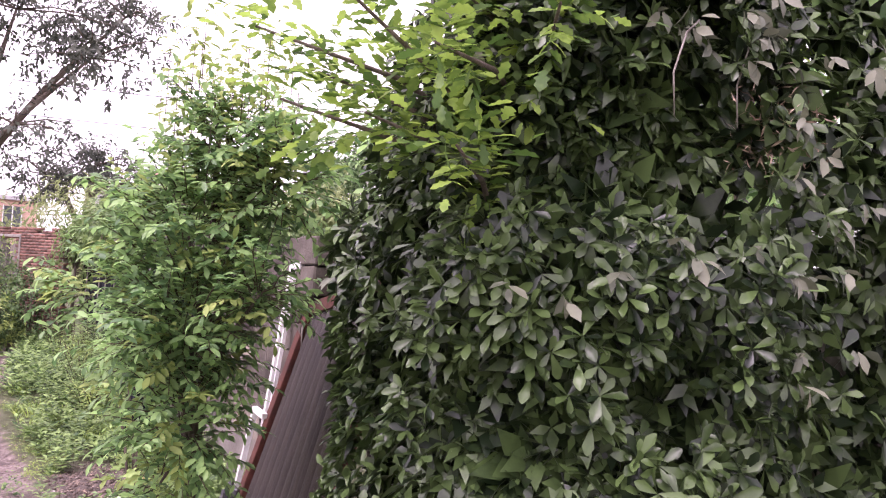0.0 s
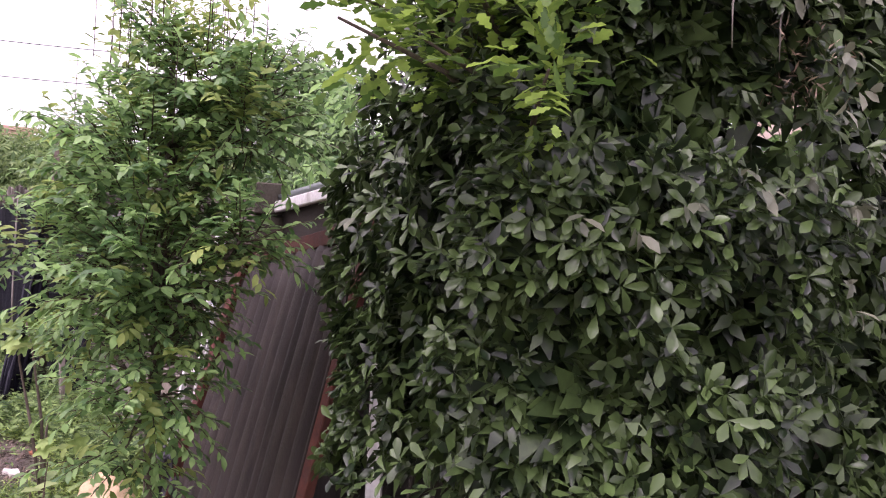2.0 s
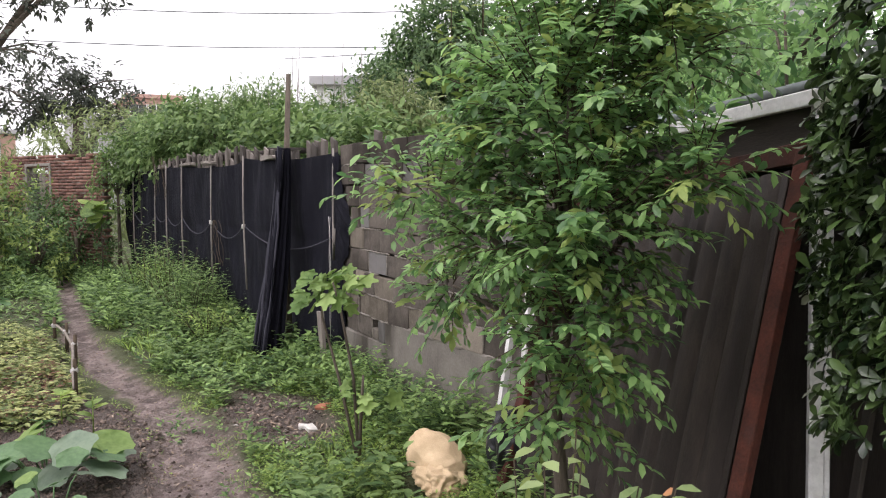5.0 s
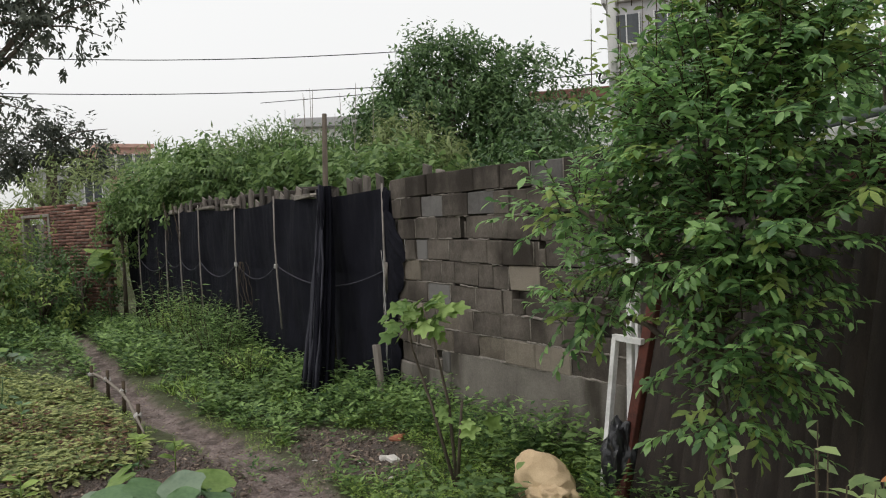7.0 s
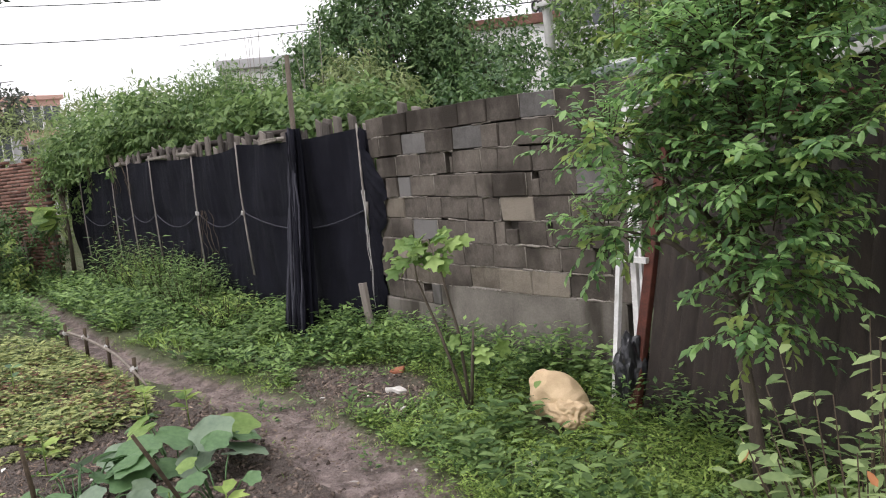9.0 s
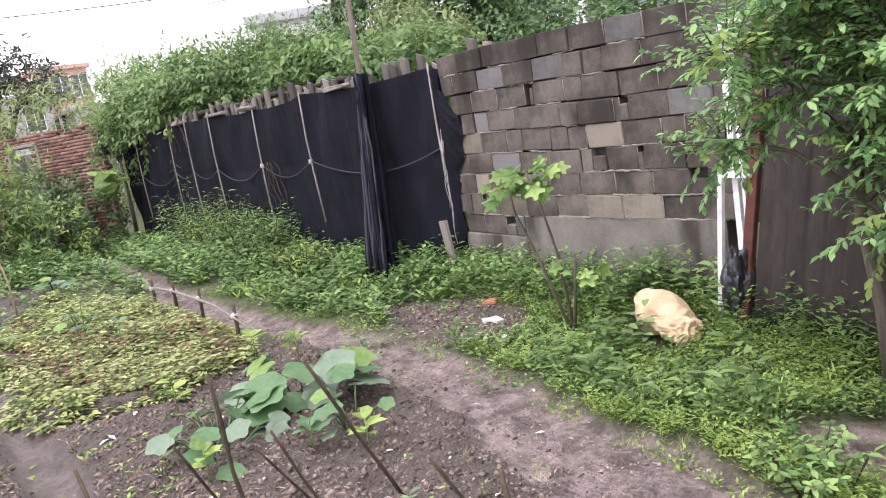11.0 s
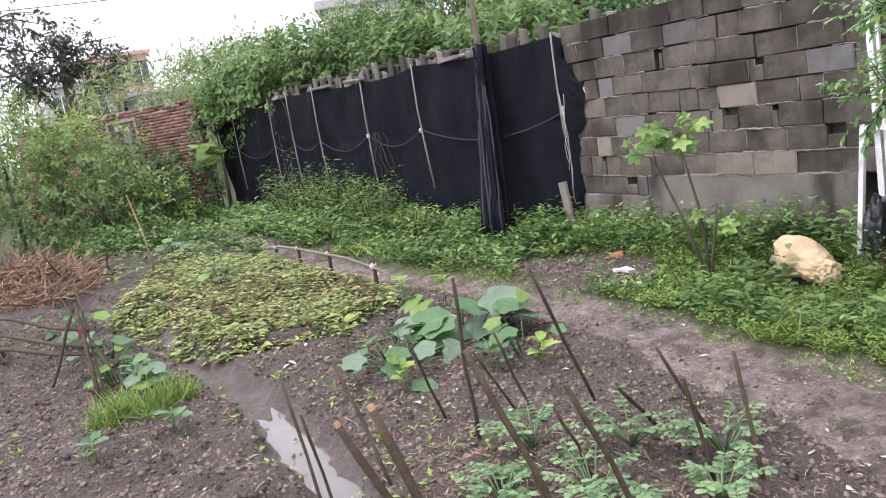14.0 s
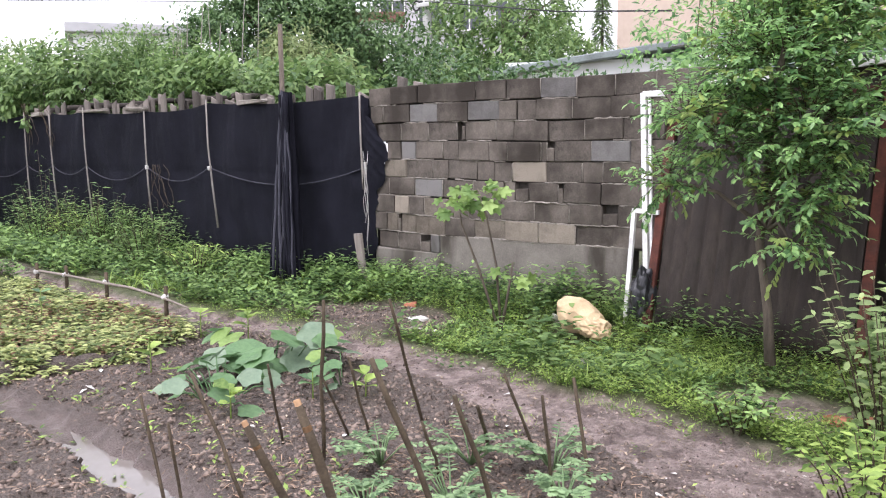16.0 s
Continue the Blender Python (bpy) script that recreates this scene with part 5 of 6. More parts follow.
scatter_flat("straw_litter", "bits of straw on the soil", 17000, (-1, 6, -6.0, -2.7), lambda x, y: soil_mask(x, y) * (1 - ditch_mask(x, y)) * (0.15 + 1.6 * np.exp(-((x - 3.8) / 0.8) ** 2 - ((y + 3.9) / 0.6) ** 2)), (0.03, 0.10), M_straw, BLADE, 0.012)
scatter_flat("heap_litter", "dry leaves and stalks strewn on the soil heap", 1500, (0.1, 2.6, -1.9, -0.6), lambda x, y: np.clip(0.2 + lattice(x, y, 3, 93), 0, 1) * soil_mask(x, y), (0.02, 0.08), M_deadleaf, LANCE, 0.012)
scatter_flat("pale_scraps", "pale scraps and chips beside the path", 170, (0.5, 5.5, -3.8, -0.5), lambda x, y: np.clip(0.2 + np.exp(-((x - 1.6) / 0.5) ** 2 - ((y + 0.95) / 0.3) ** 2) + 0.5 * np.exp(-((x - 4.6) / 0.5) ** 2 - ((y + 2.75) / 0.2) ** 2), 0, 1), (0.03, 0.09), M_litter, SIMPLE, 0.015)
for k, (x, y, w, m) in enumerate(((1.44, -0.83, 0.11, M_litter), (1.35, -0.85, 0.08, M_litter), (1.75, -1.0, 0.07, M_litter), (1.1, -0.6, 0.12, M_lump), (3.30, -1.07, 0.12, M_litter), (5.15, -1.22, 0.16, M_lump), (5.30, -1.12, 0.13, M_lump), (4.9, -1.3, 0.07, M_litter), (2.7, -0.45, 0.16, M_litter), (-7.9, -1.2, 0.22, M_lump))):
    st = thing("rubble", "broken brick lump on the bare ground" if m is M_lump else "pale chip of rubble on the ground", "rubble", (x, y, gz(x, y)))
    part("lump", boxed((w, w * 0.65, w * 0.35), (0, 0, w * 0.10), w * 0.08, w * 0.06), m, st).matrix_basis = pose(0, 0, 0, rb.uniform(-12, 12), rb.uniform(-12, 12), 70 * k)

# ---- pole rail by the path ----
M_railwood = shader("rail_bark", (0.10, 0.085, 0.07), (0.27, 0.23, 0.195), 12, 0.85, 0.5, 120)
rail = thing("pole_rail", "low rail of bent poles tied to short posts", "rail")
tube("rail_pole", [(-3.35, -2.34, 0.08), (-3.0, -2.32, 0.13), (-2.5, -2.26, 0.12), (-1.7, -2.24, 0.11), (-1.1, -2.28, 0.13), (-0.44, -2.33, 0.11), (0.05, -2.36, 0.07)], [0.013, 0.016, 0.015, 0.016, 0.014, 0.013, 0.008], M_railwood, rail, 7)
for x, y in ((-3.05, -2.34), (-2.55, -2.245), (-1.72, -2.22), (-0.44, -2.315)):
    tube("post", [(x, y, gz(x, y) - 0.05), (x + 0.01, y + 0.005, 0.22)], [0.022, 0.019], M_twig, rail, 6)
    part("tie", boxed((0.05, 0.06, 0.05), (x, y, 0.12), 0.012, 0.01), M_rope, rail)

# ---- garden stakes ----
STAKES = [((2.95, -4.50, 0.39), (3.09, -4.46), 0.011), ((2.97, -4.24, 0.44), (3.26, -4.17), 0.012), ((3.06, -3.85, 0.41), (2.81, -3.57), 0.010), ((3.36, -3.72, 0.76), (3.2, -3.62), 0.013),
          ((3.27, -3.48, 0.40), (3.19, -3.24), 0.010), ((3.44, -3.33, 0.71), (3.28, -2.88), 0.012), ((4.17, -4.20, 0.70), (4.38, -3.95), 0.017), ((4.24, -4.63, 0.64), (4.4, -4.42), 0.023), ((3.96, -4.65, 0.51), (4.11, -4.39), 0.021)]
STAKES += [((4.35, -3.91, 0.51), (4.38, -3.63), 0.015), ((4.13, -3.47, 0.30), (3.8, -2.93), 0.013), ((4.06, -3.16, 0.37), (4.08, -2.88), 0.011), ((4.47, -3.44, 0.41), (4.4, -3.24), 0.011), ((4.42, -3.09, 0.40), (4.54, -3.12), 0.012),
           ((3.07, -3.50, 0.27), (2.97, -3.2), 0.009), ((4.00, -3.72, 0.27), (3.95, -3.51), 0.010), ((3.24, -4.54, 0.33), (3.15, -4.42), 0.010)]
for (tx, ty, tz), (bx, by), r in STAKES:
    st = thing("garden_stake", "thick peeled stake stuck in the soil at a slant" if r > 0.016 else "thin brown stake stuck in the soil at a slant", "stake", group="stakes in the vegetable bed")
    b, t2 = Vector((bx, by, gz(bx, by) - 0.04)), Vector((tx, ty, tz))
    m1 = b.lerp(t2, 0.5) + Vector((rb.uniform(-0.012, 0.012), rb.uniform(-0.012, 0.012), 0.008))
    tube("shaft", [b, b.lerp(t2, 0.25), m1, b.lerp(t2, 0.8), t2], [r * 0.80, r * 0.86, r * 0.74, r * 0.80, r * 0.66], M_twig, st, 7)
    if r > 0.0205:
        d = (t2 - b).normalized()
        tube("split_end", [t2 - d * 0.10, t2 + d * 0.02], [r * 0.76, r * 0.55], M_cut, st, 7, "freshly split pale end")

# ---- squash plants ----


def squash(at, n, r, h, size, seed):
    g = random.Random(seed)
    ob = thing("squash_plant", "squash plant with large round lobed leaves", "vegetable plant", group="squash plants in the bed")
    for mat, cnt, nm in ((L_pump, n * 2 // 3, "leaf"), (L_fig, n // 6, "leaf"), (L_pump2, n // 3, "leaf")):
        for k in range(cnt):
            a, q = g.uniform(0, 6.28), g.uniform(0.15, 1) ** 0.6
            e = Vector((at[0] + r[0] * q * math.cos(a), at[1] + r[1] * q * math.sin(a), gz(*at) + h * g.uniform(0.25, 1.15) * (1.1 - 0.4 * q)))
            s = Vector((at[0] + (e.x - at[0]) * 0.4, at[1] + (e.y - at[1]) * 0.4, gz(*at) - 0.01))
            tube("stalk", [s, s.lerp(e, 0.6) + Vector((0, 0, 0.03)), e], [0.006, 0.005, 0.004], L_pump, ob, 5)
            d = Vector((math.cos(a), math.sin(a), -0.15))
            leaves(nm, [e - d * 0.02], [d], [(g.uniform(-0.6, 0.6), g.uniform(-0.7, 0.4), 1)], g.uniform(*size), ROUND, mat, ob)
    return ob


squash((1.47, -2.61), 26, (0.56, 0.36), 0.30, (0.18, 0.34), 1)
squash((1.81, -3.31), 20, (0.46, 0.34), 0.24, (0.12, 0.21), 2)
squash((2.31, -2.64), 8, (0.30, 0.20), 0.20, (0.10, 0.17), 6)
squash((-2.2, -3.3), 8, (0.18, 0.14), 0.36, (0.10, 0.16), 3)
squash((-0.09, -4.81), 15, (0.45, 0.20), 0.26, (0.09, 0.17), 7)
squash((0.42, -4.72), 10, (0.25, 0.14), 0.22, (0.09, 0.15), 8)
squash((-0.79, -4.78), 12, (0.4, 0.22), 0.26, (0.10, 0.18), 9)
squash((-5.5, -3.0), 9, (0.4, 0.25), 0.30, (0.14, 0.22), 4)
squash((-1.9, -4.95), 9, (0.4, 0.3), 0.28, (0.15, 0.22), 5)
for px, py, hgt, cnt in ((0.35, -2.47, 0.26, 7), (0.76, -2.28, 0.30, 8), (0.97, -3.31, 0.3, 9), (1.58, -4.78, 0.16, 8), (0.02, -4.68, 0.2, 9), (2.31, -2.92, 0.2, 8), (2.59, -2.7, 0.16, 8), (2.25, -3.53, 0.2, 7), (0.43, -4.77, 0.18, 9), (1.7, -5.26, 0.14, 7), (-1.09, -3.17, 0.3, 5)):
    vp = thing("seedling", "young vegetable seedling with a few broad leaves", "seedling", group="seedlings in the beds")
    b = Vector((px, py, gz(px, py)))
    tube("stem", [b - Vector((0, 0, 0.01)), b + Vector((0.01, 0, hgt))], [0.006, 0.004], L_bright, vp, 5)
    W = [b + Vector((0, 0, hgt * rb.uniform(0.4, 1.0))) for k in range(cnt)]
    A = [(math.cos(2.4 * k), math.sin(2.4 * k), 0.35) for k in range(cnt)]
    leaves("foliage", W, A, rnd(cnt, 0.2) + np.array((0, 0, 1)), np.random.uniform(0.09, 0.15, cnt), OVAL, L_pump if rb.random() < 0.5 else L_bright, vp, "", 1.3)

# ---- tomato-like plants among the stakes ----
for px, py, r, hgt in ((3.87, -3.2, 0.30, 0.20), (4.27, -3.03, 0.26, 0.20), (3.54, -3.53, 0.26, 0.18), (4.1, -3.64, 0.26, 0.2), (4.54, -3.37, 0.2, 0.16), (3.82, -3.92, 0.2, 0.15), (4.43, -3.76, 0.24, 0.18), (4.77, -3.53, 0.2, 0.15)):
    vp = thing("tomato_plant", "sprawling grey-green plant with divided leaves", "vegetable plant", group="plants among the stakes")
    W, A, F = [], [], []
    for k in range(16):
        a = rb.uniform(0, 6.28)
        s = Vector((px, py, gz(px, py)))
        e = s + Vector((r * math.cos(a) * rb.uniform(0.3, 1), r * math.sin(a) * rb.uniform(0.3, 1), hgt * rb.uniform(0.5, 1.1)))
        m1 = s.lerp(e, 0.5) + Vector((0, 0, 0.05))
        tube("stem", [s, m1, e], [0.005, 0.004, 0.002], L_tomato, vp, 4)
        d = (e - s)
        d.z = 0
        d.normalize()
        sd = Vector((-d.y, d.x, 0))
        for q in range(5):
            for sg in (-1, 1):
                W.append(m1.lerp(e, q / 4))
                A.append(d * 0.6 + sd * sg + Vector((0, 0, 0.1)))
                F.append((rb.uniform(-0.3, 0.3), rb.uniform(-0.3, 0.3), 1))
    leaves("foliage", W, A, F, np.random.uniform(0.028, 0.056, len(W)), OAKISH, L_tomato, vp, "", 1.2)

# ---- chives ----
for px, py in ((1.08, -5.10), (0.98, -4.95), (1.02, -4.70), (0.97, -4.58), (1.15, -4.82)):
    ch = thing("chive_clump", "tuft of fine bright green chives", "herb", group="chives beside the ditch")
    n = 190
    W = np.stack([np.random.normal(px, 0.05, n), np.random.normal(py, 0.05, n), np.full(n, gz(px, py))], 1)
    leaves("tuft", W, rnd(n, 0.6) + np.array((0, 0, 1.0)), rnd(n), np.random.uniform(0.12, 0.24, n), BLADE, L_bright, ch, "", 0.5)

# ---- branch trellis by the ditch ----
trellis = thing("branch_trellis", "rough trellis of crossed branches tied together", "trellis")
TR = [((0.36, -5.03, -0.2), (-0.17, -4.98, 0.51), 0.018), ((0.39, -4.99, -0.18), (-0.46, -4.92, 0.67), 0.009), ((0.52, -4.83, -0.17), (-0.28, -5.12, 0.75), 0.007), ((-2.2, -5.75, 0.15), (0.2, -4.92, 0.21), 0.020), ((-2, -5.6, 0.3), (-0.02, -4.95, 0.31), 0.018), ((-1.8, -5.7, 0.05), (0.02, -4.95, 0.13), 0.022),
      ((-0.17, -4.98, 0.51), (-0.28, -5.28, -0.13), 0.014), ((-1.6, -5.5, -0.04), (-1.75, -5.62, 0.4), 0.016)]
for a, b, r in TR:
    a, b = Vector(a), Vector(b)
    tube("branch", [a, a.lerp(b, 0.35) + Vector((0, 0, 0.02)), a.lerp(b, 0.7) - Vector((0, 0, 0.015)), b], [r, r, r * 0.9, r * 0.7], M_twig, trellis, 6)
part("rag_tie", boxed((0.05, 0.05, 0.10), (-0.06, -4.99, 0.3), 0.012, 0.012), M_rag, trellis)
cane = thing("thin_cane", "thin dry cane standing in the soil", "cane")
tube("cane", [(-3.6, -3.7, -0.03), (-3.7, -3.7, 0.5), (-3.95, -3.75, 1.05)], [0.014, 0.012, 0.006], M_straw, cane, 5)

# ---- heap of dry straw and vines ----
heap = thing("straw_heap", "heap of dry reddish-brown stalks and vines", "heap")
n = 2600
a, q = np.random.uniform(0, 6.28, n), np.random.uniform(0, 1, n) ** 0.6
W = np.stack([-5.2 + 1.5 * q * np.cos(a), -4.9 + 0.9 * q * np.sin(a), 0.02 + 0.45 * (1 - q) * np.random.uniform(0.2, 1, n)], 1)
leaves("dry_straw", W, rnd(n) * (1, 1, 0.5), rnd(n), np.random.uniform(0.2, 0.5, n), BLADE, M_straw, heap, "", 0.6)["kind"] = "stuff"
for k in range(14):
    x, y = rb.uniform(-6.2, -4.2), rb.uniform(-5.4, -4.4)
    pts = [Vector((x, y, 0.05))]
    for j in range(5):
        pts.append(pts[-1] + Vector((rb.uniform(-0.2, 0.25), rb.uniform(-0.15, 0.15), rb.uniform(-0.05, 0.2))))
    tube("stalk", pts, 0.010, M_cut if k % 3 == 0 else M_twig, heap, 5)

# ---- greenery behind and beside the fence ----


def thicket(name, label, blobs, n, per, length, size, mat, outline, droop=0.3, stems=True, category="shrub", inner=0.3, width=1.0, gaps=-0.25, trunk=0.05):
    ob = thing(name, label, category)
    if stems:
        for c, r in blobs:
            tube("trunk", [(c[0], c[1], gz(c[0], c[1]) - 0.02), (c[0] + 0.08, c[1], c[2] * 0.5), (c[0], c[1], c[2] + r[2] * 0.4)], [trunk, trunk * 0.7, trunk * 0.3], M_bark, ob, 6)
            for k in range(4):
                a = rb.uniform(0, 6.28)
                e = (c[0] + 0.7 * r[0] * math.cos(a), c[1] + 0.7 * r[1] * math.sin(a), c[2] + r[2] * rb.uniform(-0.2, 0.6))
                tube("limb", [(c[0], c[1], c[2] - 0.5 * r[2]), ((c[0] + e[0]) / 2, (c[1] + e[1]) / 2, (c[2] + e[2]) / 2), e], [trunk * 0.45, trunk * 0.3, trunk * 0.1], M_bark, ob, 5)
    pw, pd = on_blobs(blobs, n, inner)
    lump = np.array([noise.noise(Vector(p) * (1.6 / max(0.5, max(blobs[0][1]) * 0.6))) for p in pw])
    pw = pw + pd * (0.28 * lump * np.mean(blobs[0][1]))[:, None]
    keep = (lump > gaps) & (pw[:, 2] > 0.03)
    pw, pd = pw[keep], pd[keep]
    W, A, F = shoots(pw, pd * 0.7 + rnd(len(pw), 0.45) + np.array((0, 0, 0.25)), per, length, 2.5, droop, 0.75, 0.6)
    leaves("crown", W, A, F, np.random.uniform(*size, len(W)), outline, mat, ob, "", width)
    return ob


thicket("overhanging_shrub", "light green shrub with feathery leaves over the fence end", [((-8.3, 0.3, 2.25), (1.2, 0.8, 0.55)), ((-7.2, 0.6, 2.50), (0.8, 0.6, 0.5)), ((-9.3, -0.2, 2.1), (0.8, 0.6, 0.5))], 760, 14, 0.50, (0.10, 0.16), L_mid, OVAL, 0.5, inner=0.5, gaps=-0.35)
thicket("willow_shrub", "dense feathery green shrub behind the fence", [((-6.6, 1.3, 2.40), (0.8, 0.8, 0.75)), ((-5.6, 1.4, 2.3), (0.7, 0.8, 0.6)), ((-7.5, 1.4, 2.5), (0.6, 0.7, 0.8))], 1250, 14, 0.5, (0.08, 0.14), L_mid, LANCE, 0.05, inner=0.5, gaps=-0.35, width=1.4)
thicket("fern_leaved_shrub", "bright feathery shrub behind the boards", [((-4.6, 1.0, 2.2), (0.8, 0.6, 0.42)), ((-3.4, 1.1, 2.1), (0.8, 0.6, 0.42)), ((-2.1, 1.2, 2.0), (0.8, 0.6, 0.35))], 520, 14, 0.42, (0.10, 0.17), L_mid, OVAL, 0.35, inner=0.5, gaps=-0.5)
thicket("bamboo_clump", "pale green bamboo clump behind the fence", [((-4.1, 2.4, 2.45), (0.45, 0.5, 0.75)), ((-3.5, 2.5, 2.3), (0.40, 0.5, 0.55))], 520, 10, 0.40, (0.10, 0.18), L_hill, LANCE, 0.5, inner=0.5, width=1.3)
thicket("broad_tree", "big dense dark green tree behind the fence", [((-8.9, 6.2, 3.7), (2.0, 1.8, 1.7)), ((-8.0, 6.8, 3.0), (1.3, 1.3, 1.3)), ((-10.2, 5.8, 3.3), (1.6, 1.5, 1.4)), ((-8.8, 6.2, 4.9), (1.1, 1.1, 0.8)), ((-7.6, 6.4, 2.4), (1.2, 1.0, 0.8)), ((-7.2, 7.2, 3.5), (1.5, 1.2, 1.5))], 6000, 9, 0.40, (0.11, 0.19), L_wood, SIMPLE, 0.3, category="tree", trunk=0.14, inner=0.4)
for nm, lab, x0, x1, y0, zlo, zhi, cnt, mat in (("feathery_saplings", "upright feathery shoots rising over the fence shrubs", -8.0, -5.0, 1.3, 2.5, 3.25, 50, L_mid), ("bamboo_shoots", "pale upright bamboo tips behind the fence", -4.6, -3.2, 2.4, 2.6, 3.3, 34, L_hill)):
    fs2 = thing(nm, lab, "shrub")
    W, A, F = [], [], []
    for k in range(cnt):
        x, y, zt = rb.uniform(x0, x1), y0 + rb.uniform(-0.5, 0.5), rb.uniform(zlo, zhi)
        lean = rb.uniform(-0.2, 0.2)
        tube("stem", [(x, y, 1.4), (x + lean * 0.4, y, (1.4 + zt) / 2), (x + lean, y, zt)], [0.010, 0.008, 0.003], M_twig, fs2, 4)
        for q in range(34):
            f = 0.35 + 0.65 * q / 33
            an = q * 2.4 + k
            W.append((x + lean * f, y, 1.4 + (zt - 1.4) * f))
            A.append((math.cos(an), math.sin(an), 0.55))
            F.append((rb.uniform(-0.3, 0.3), rb.uniform(-0.5, 0.2), 1))
    leaves("foliage", W, A, F, np.random.uniform(0.10, 0.20, len(W)), LANCE, mat, fs2, "", 1.4)
stalks = thing("dry_stalk_cluster", "thin dry stalks standing above the shrubs", "stalk")
for k in range(16):
    x, y = rb.uniform(-9.5, -4.5), rb.uniform(1.2, 2.4)
    tube("stalk", [(x, y, 1.8), (x + rb.uniform(-0.06, 0.06), y, 2.9), (x + rb.uniform(-0.15, 0.15), y, rb.uniform(3.4, 4.1))], [0.010, 0.008, 0.004], M_stick, stalks, 4)
thicket("low_thicket", "low dark shrubs behind the block wall", [((-0.9, 2.6, 2.1), (0.9, 0.7, 0.5)), ((0.2, 3.0, 2.0), (0.8, 0.7, 0.4))], 420, 9, 0.3, (0.08, 0.14), L_dark, SIMPLE)
thicket("round_tree", "rounded green tree behind the block wall", [((-7.2, 12.5, 4.2), (2.0, 1.8, 2.0)), ((-6.4, 12.0, 3.0), (2.2, 1.8, 1.5))], 1500, 9, 0.5, (0.16, 0.26), L_mid, SIMPLE, category="tree", trunk=0.14)
for px, py, hgt in ((-14.5, 27.0, 9.5), (-13.0, 28.5, 8.5), (-16.5, 28, 9)):
    cn = thing("conifer", "tall pale conifer in the distance", "tree")
    tube("trunk", [(px, py, 0), (px, py, hgt)], [0.15, 0.03], M_bark, cn, 6)
    n = 3600
    s = np.random.uniform(0.15, 1, n)
    a = np.random.uniform(0, 6.28, n)
    r = (1 - s) * 1.9 * np.random.uniform(0.3, 1, n) * (0.75 + 0.25 * np.sin(s * 60))
    W = np.stack([px + r * np.cos(a), py + r * np.sin(a), s * hgt], 1)
    leaves("crown", W, np.stack([np.cos(a), np.sin(a), np.full(n, -0.1)], 1) + rnd(n, 0.2), rnd(n, 0.2) + np.array((0, 0, 1)), np.random.uniform(0.25, 0.45, n), LANCE, L_mid, cn)
thicket("shed_top_greenery", "light green foliage above the shed roof", [((5.0, 1.4, 2.75), (1.0, 0.8, 0.7)), ((4.5, 0.55, 2.42), (0.8, 0.4, 0.30)), ((5.3, 0.55, 2.55), (0.5, 0.4, 0.36)), ((3.7, 0.75, 2.30), (0.5, 0.35, 0.25)), ((4.0, 1.8, 2.6), (0.9, 0.8, 0.6)), ((5.9, 1.2, 3.0), (0.9, 0.8, 0.8)), ((2.9, 2.2, 2.5), (0.7, 0.7, 0.5))], 1250, 10, 0.28, (0.06, 0.10), L_tree, OVAL, category="tree", trunk=0.022)
thicket("leafy_shrub", "tall mixed green shrub by the brick wall", [((-9.2, -3.9, 1.0), (1.3, 1.1, 1.0)), ((-10.4, -3.0, 0.9), (1.2, 0.9, 0.9)), ((-8.2, -3.3, 0.6), (0.9, 0.7, 0.6)), ((-9.6, -4.6, 1.6), (1.0, 0.9, 1.0))], 1000, 9, 0.32, (0.09, 0.15), L_mid, SIMPLE)
thicket("leafy_shrub", "paler shrub growing through the hedge by the wall", [((-9.6, -3.2, 1.5), (1.0, 0.9, 0.7)), ((-11.0, -3.7, 1.5), (1.2, 1.0, 0.9)), ((-8.6, -2.4, 0.5), (0.8, 0.5, 0.45))], 600, 9, 0.32, (0.09, 0.15), L_light, SIMPLE)
thicket("bamboo_clump", "drooping bamboo at the garden edge", [((-7.0, -6.0, 1.6), (0.9, 0.8, 1.3)), ((-8.0, -6.6, 2.0), (1.0, 0.9, 1.5))], 700, 11, 0.45, (0.14, 0.24), L_mid, LANCE, 0.9)
thicket("brick_wall_weeds", "dark weeds at the foot of the brick wall", [((-9.5, -1.6, 0.6), (0.9, 0.5, 0.75)), ((-10.4, -2.3, 0.8), (0.9, 0.5, 0.9)), ((-9.0, -2.3, 0.5), (0.8, 0.5, 0.6))], 800, 9, 0.25, (0.07, 0.12), L_dark, SIMPLE)
thicket("ivy_clump", "creeper hanging from the wall corner", [((-9.5, -0.85, 1.8), (0.40, 0.40, 0.55)), ((-9.4, -0.5, 2.3), (0.7, 0.5, 0.40))], 330, 8, 0.2, (0.07, 0.12), L_mid, SIMPLE)
thicket("hill_scrub", "pale green scrub on the slope beyond", [((-19, 1.0, 2.2), (4.0, 3.0, 1.7)), ((-24, 4.5, 2.6), (5.0, 3.0, 2.1)), ((-15, 4.5, 2.2), (3.0, 2.5, 1.6)), ((-21, -5, 2.0), (4, 3, 1.6))], 2600, 7, 0.7, (0.22, 0.40), L_hill, LANCE, 0.2, gaps=-0.6)
thicket("leafy_shrub", "fresh green shrub above the brick wall", [((-13.0, 1.0, 2.6), (1.3, 1.0, 0.9)), ((-11.3, 1.1, 2.5), (1.0, 0.9, 0.8))], 500, 9, 0.4, (0.12, 0.2), L_mid, SIMPLE)


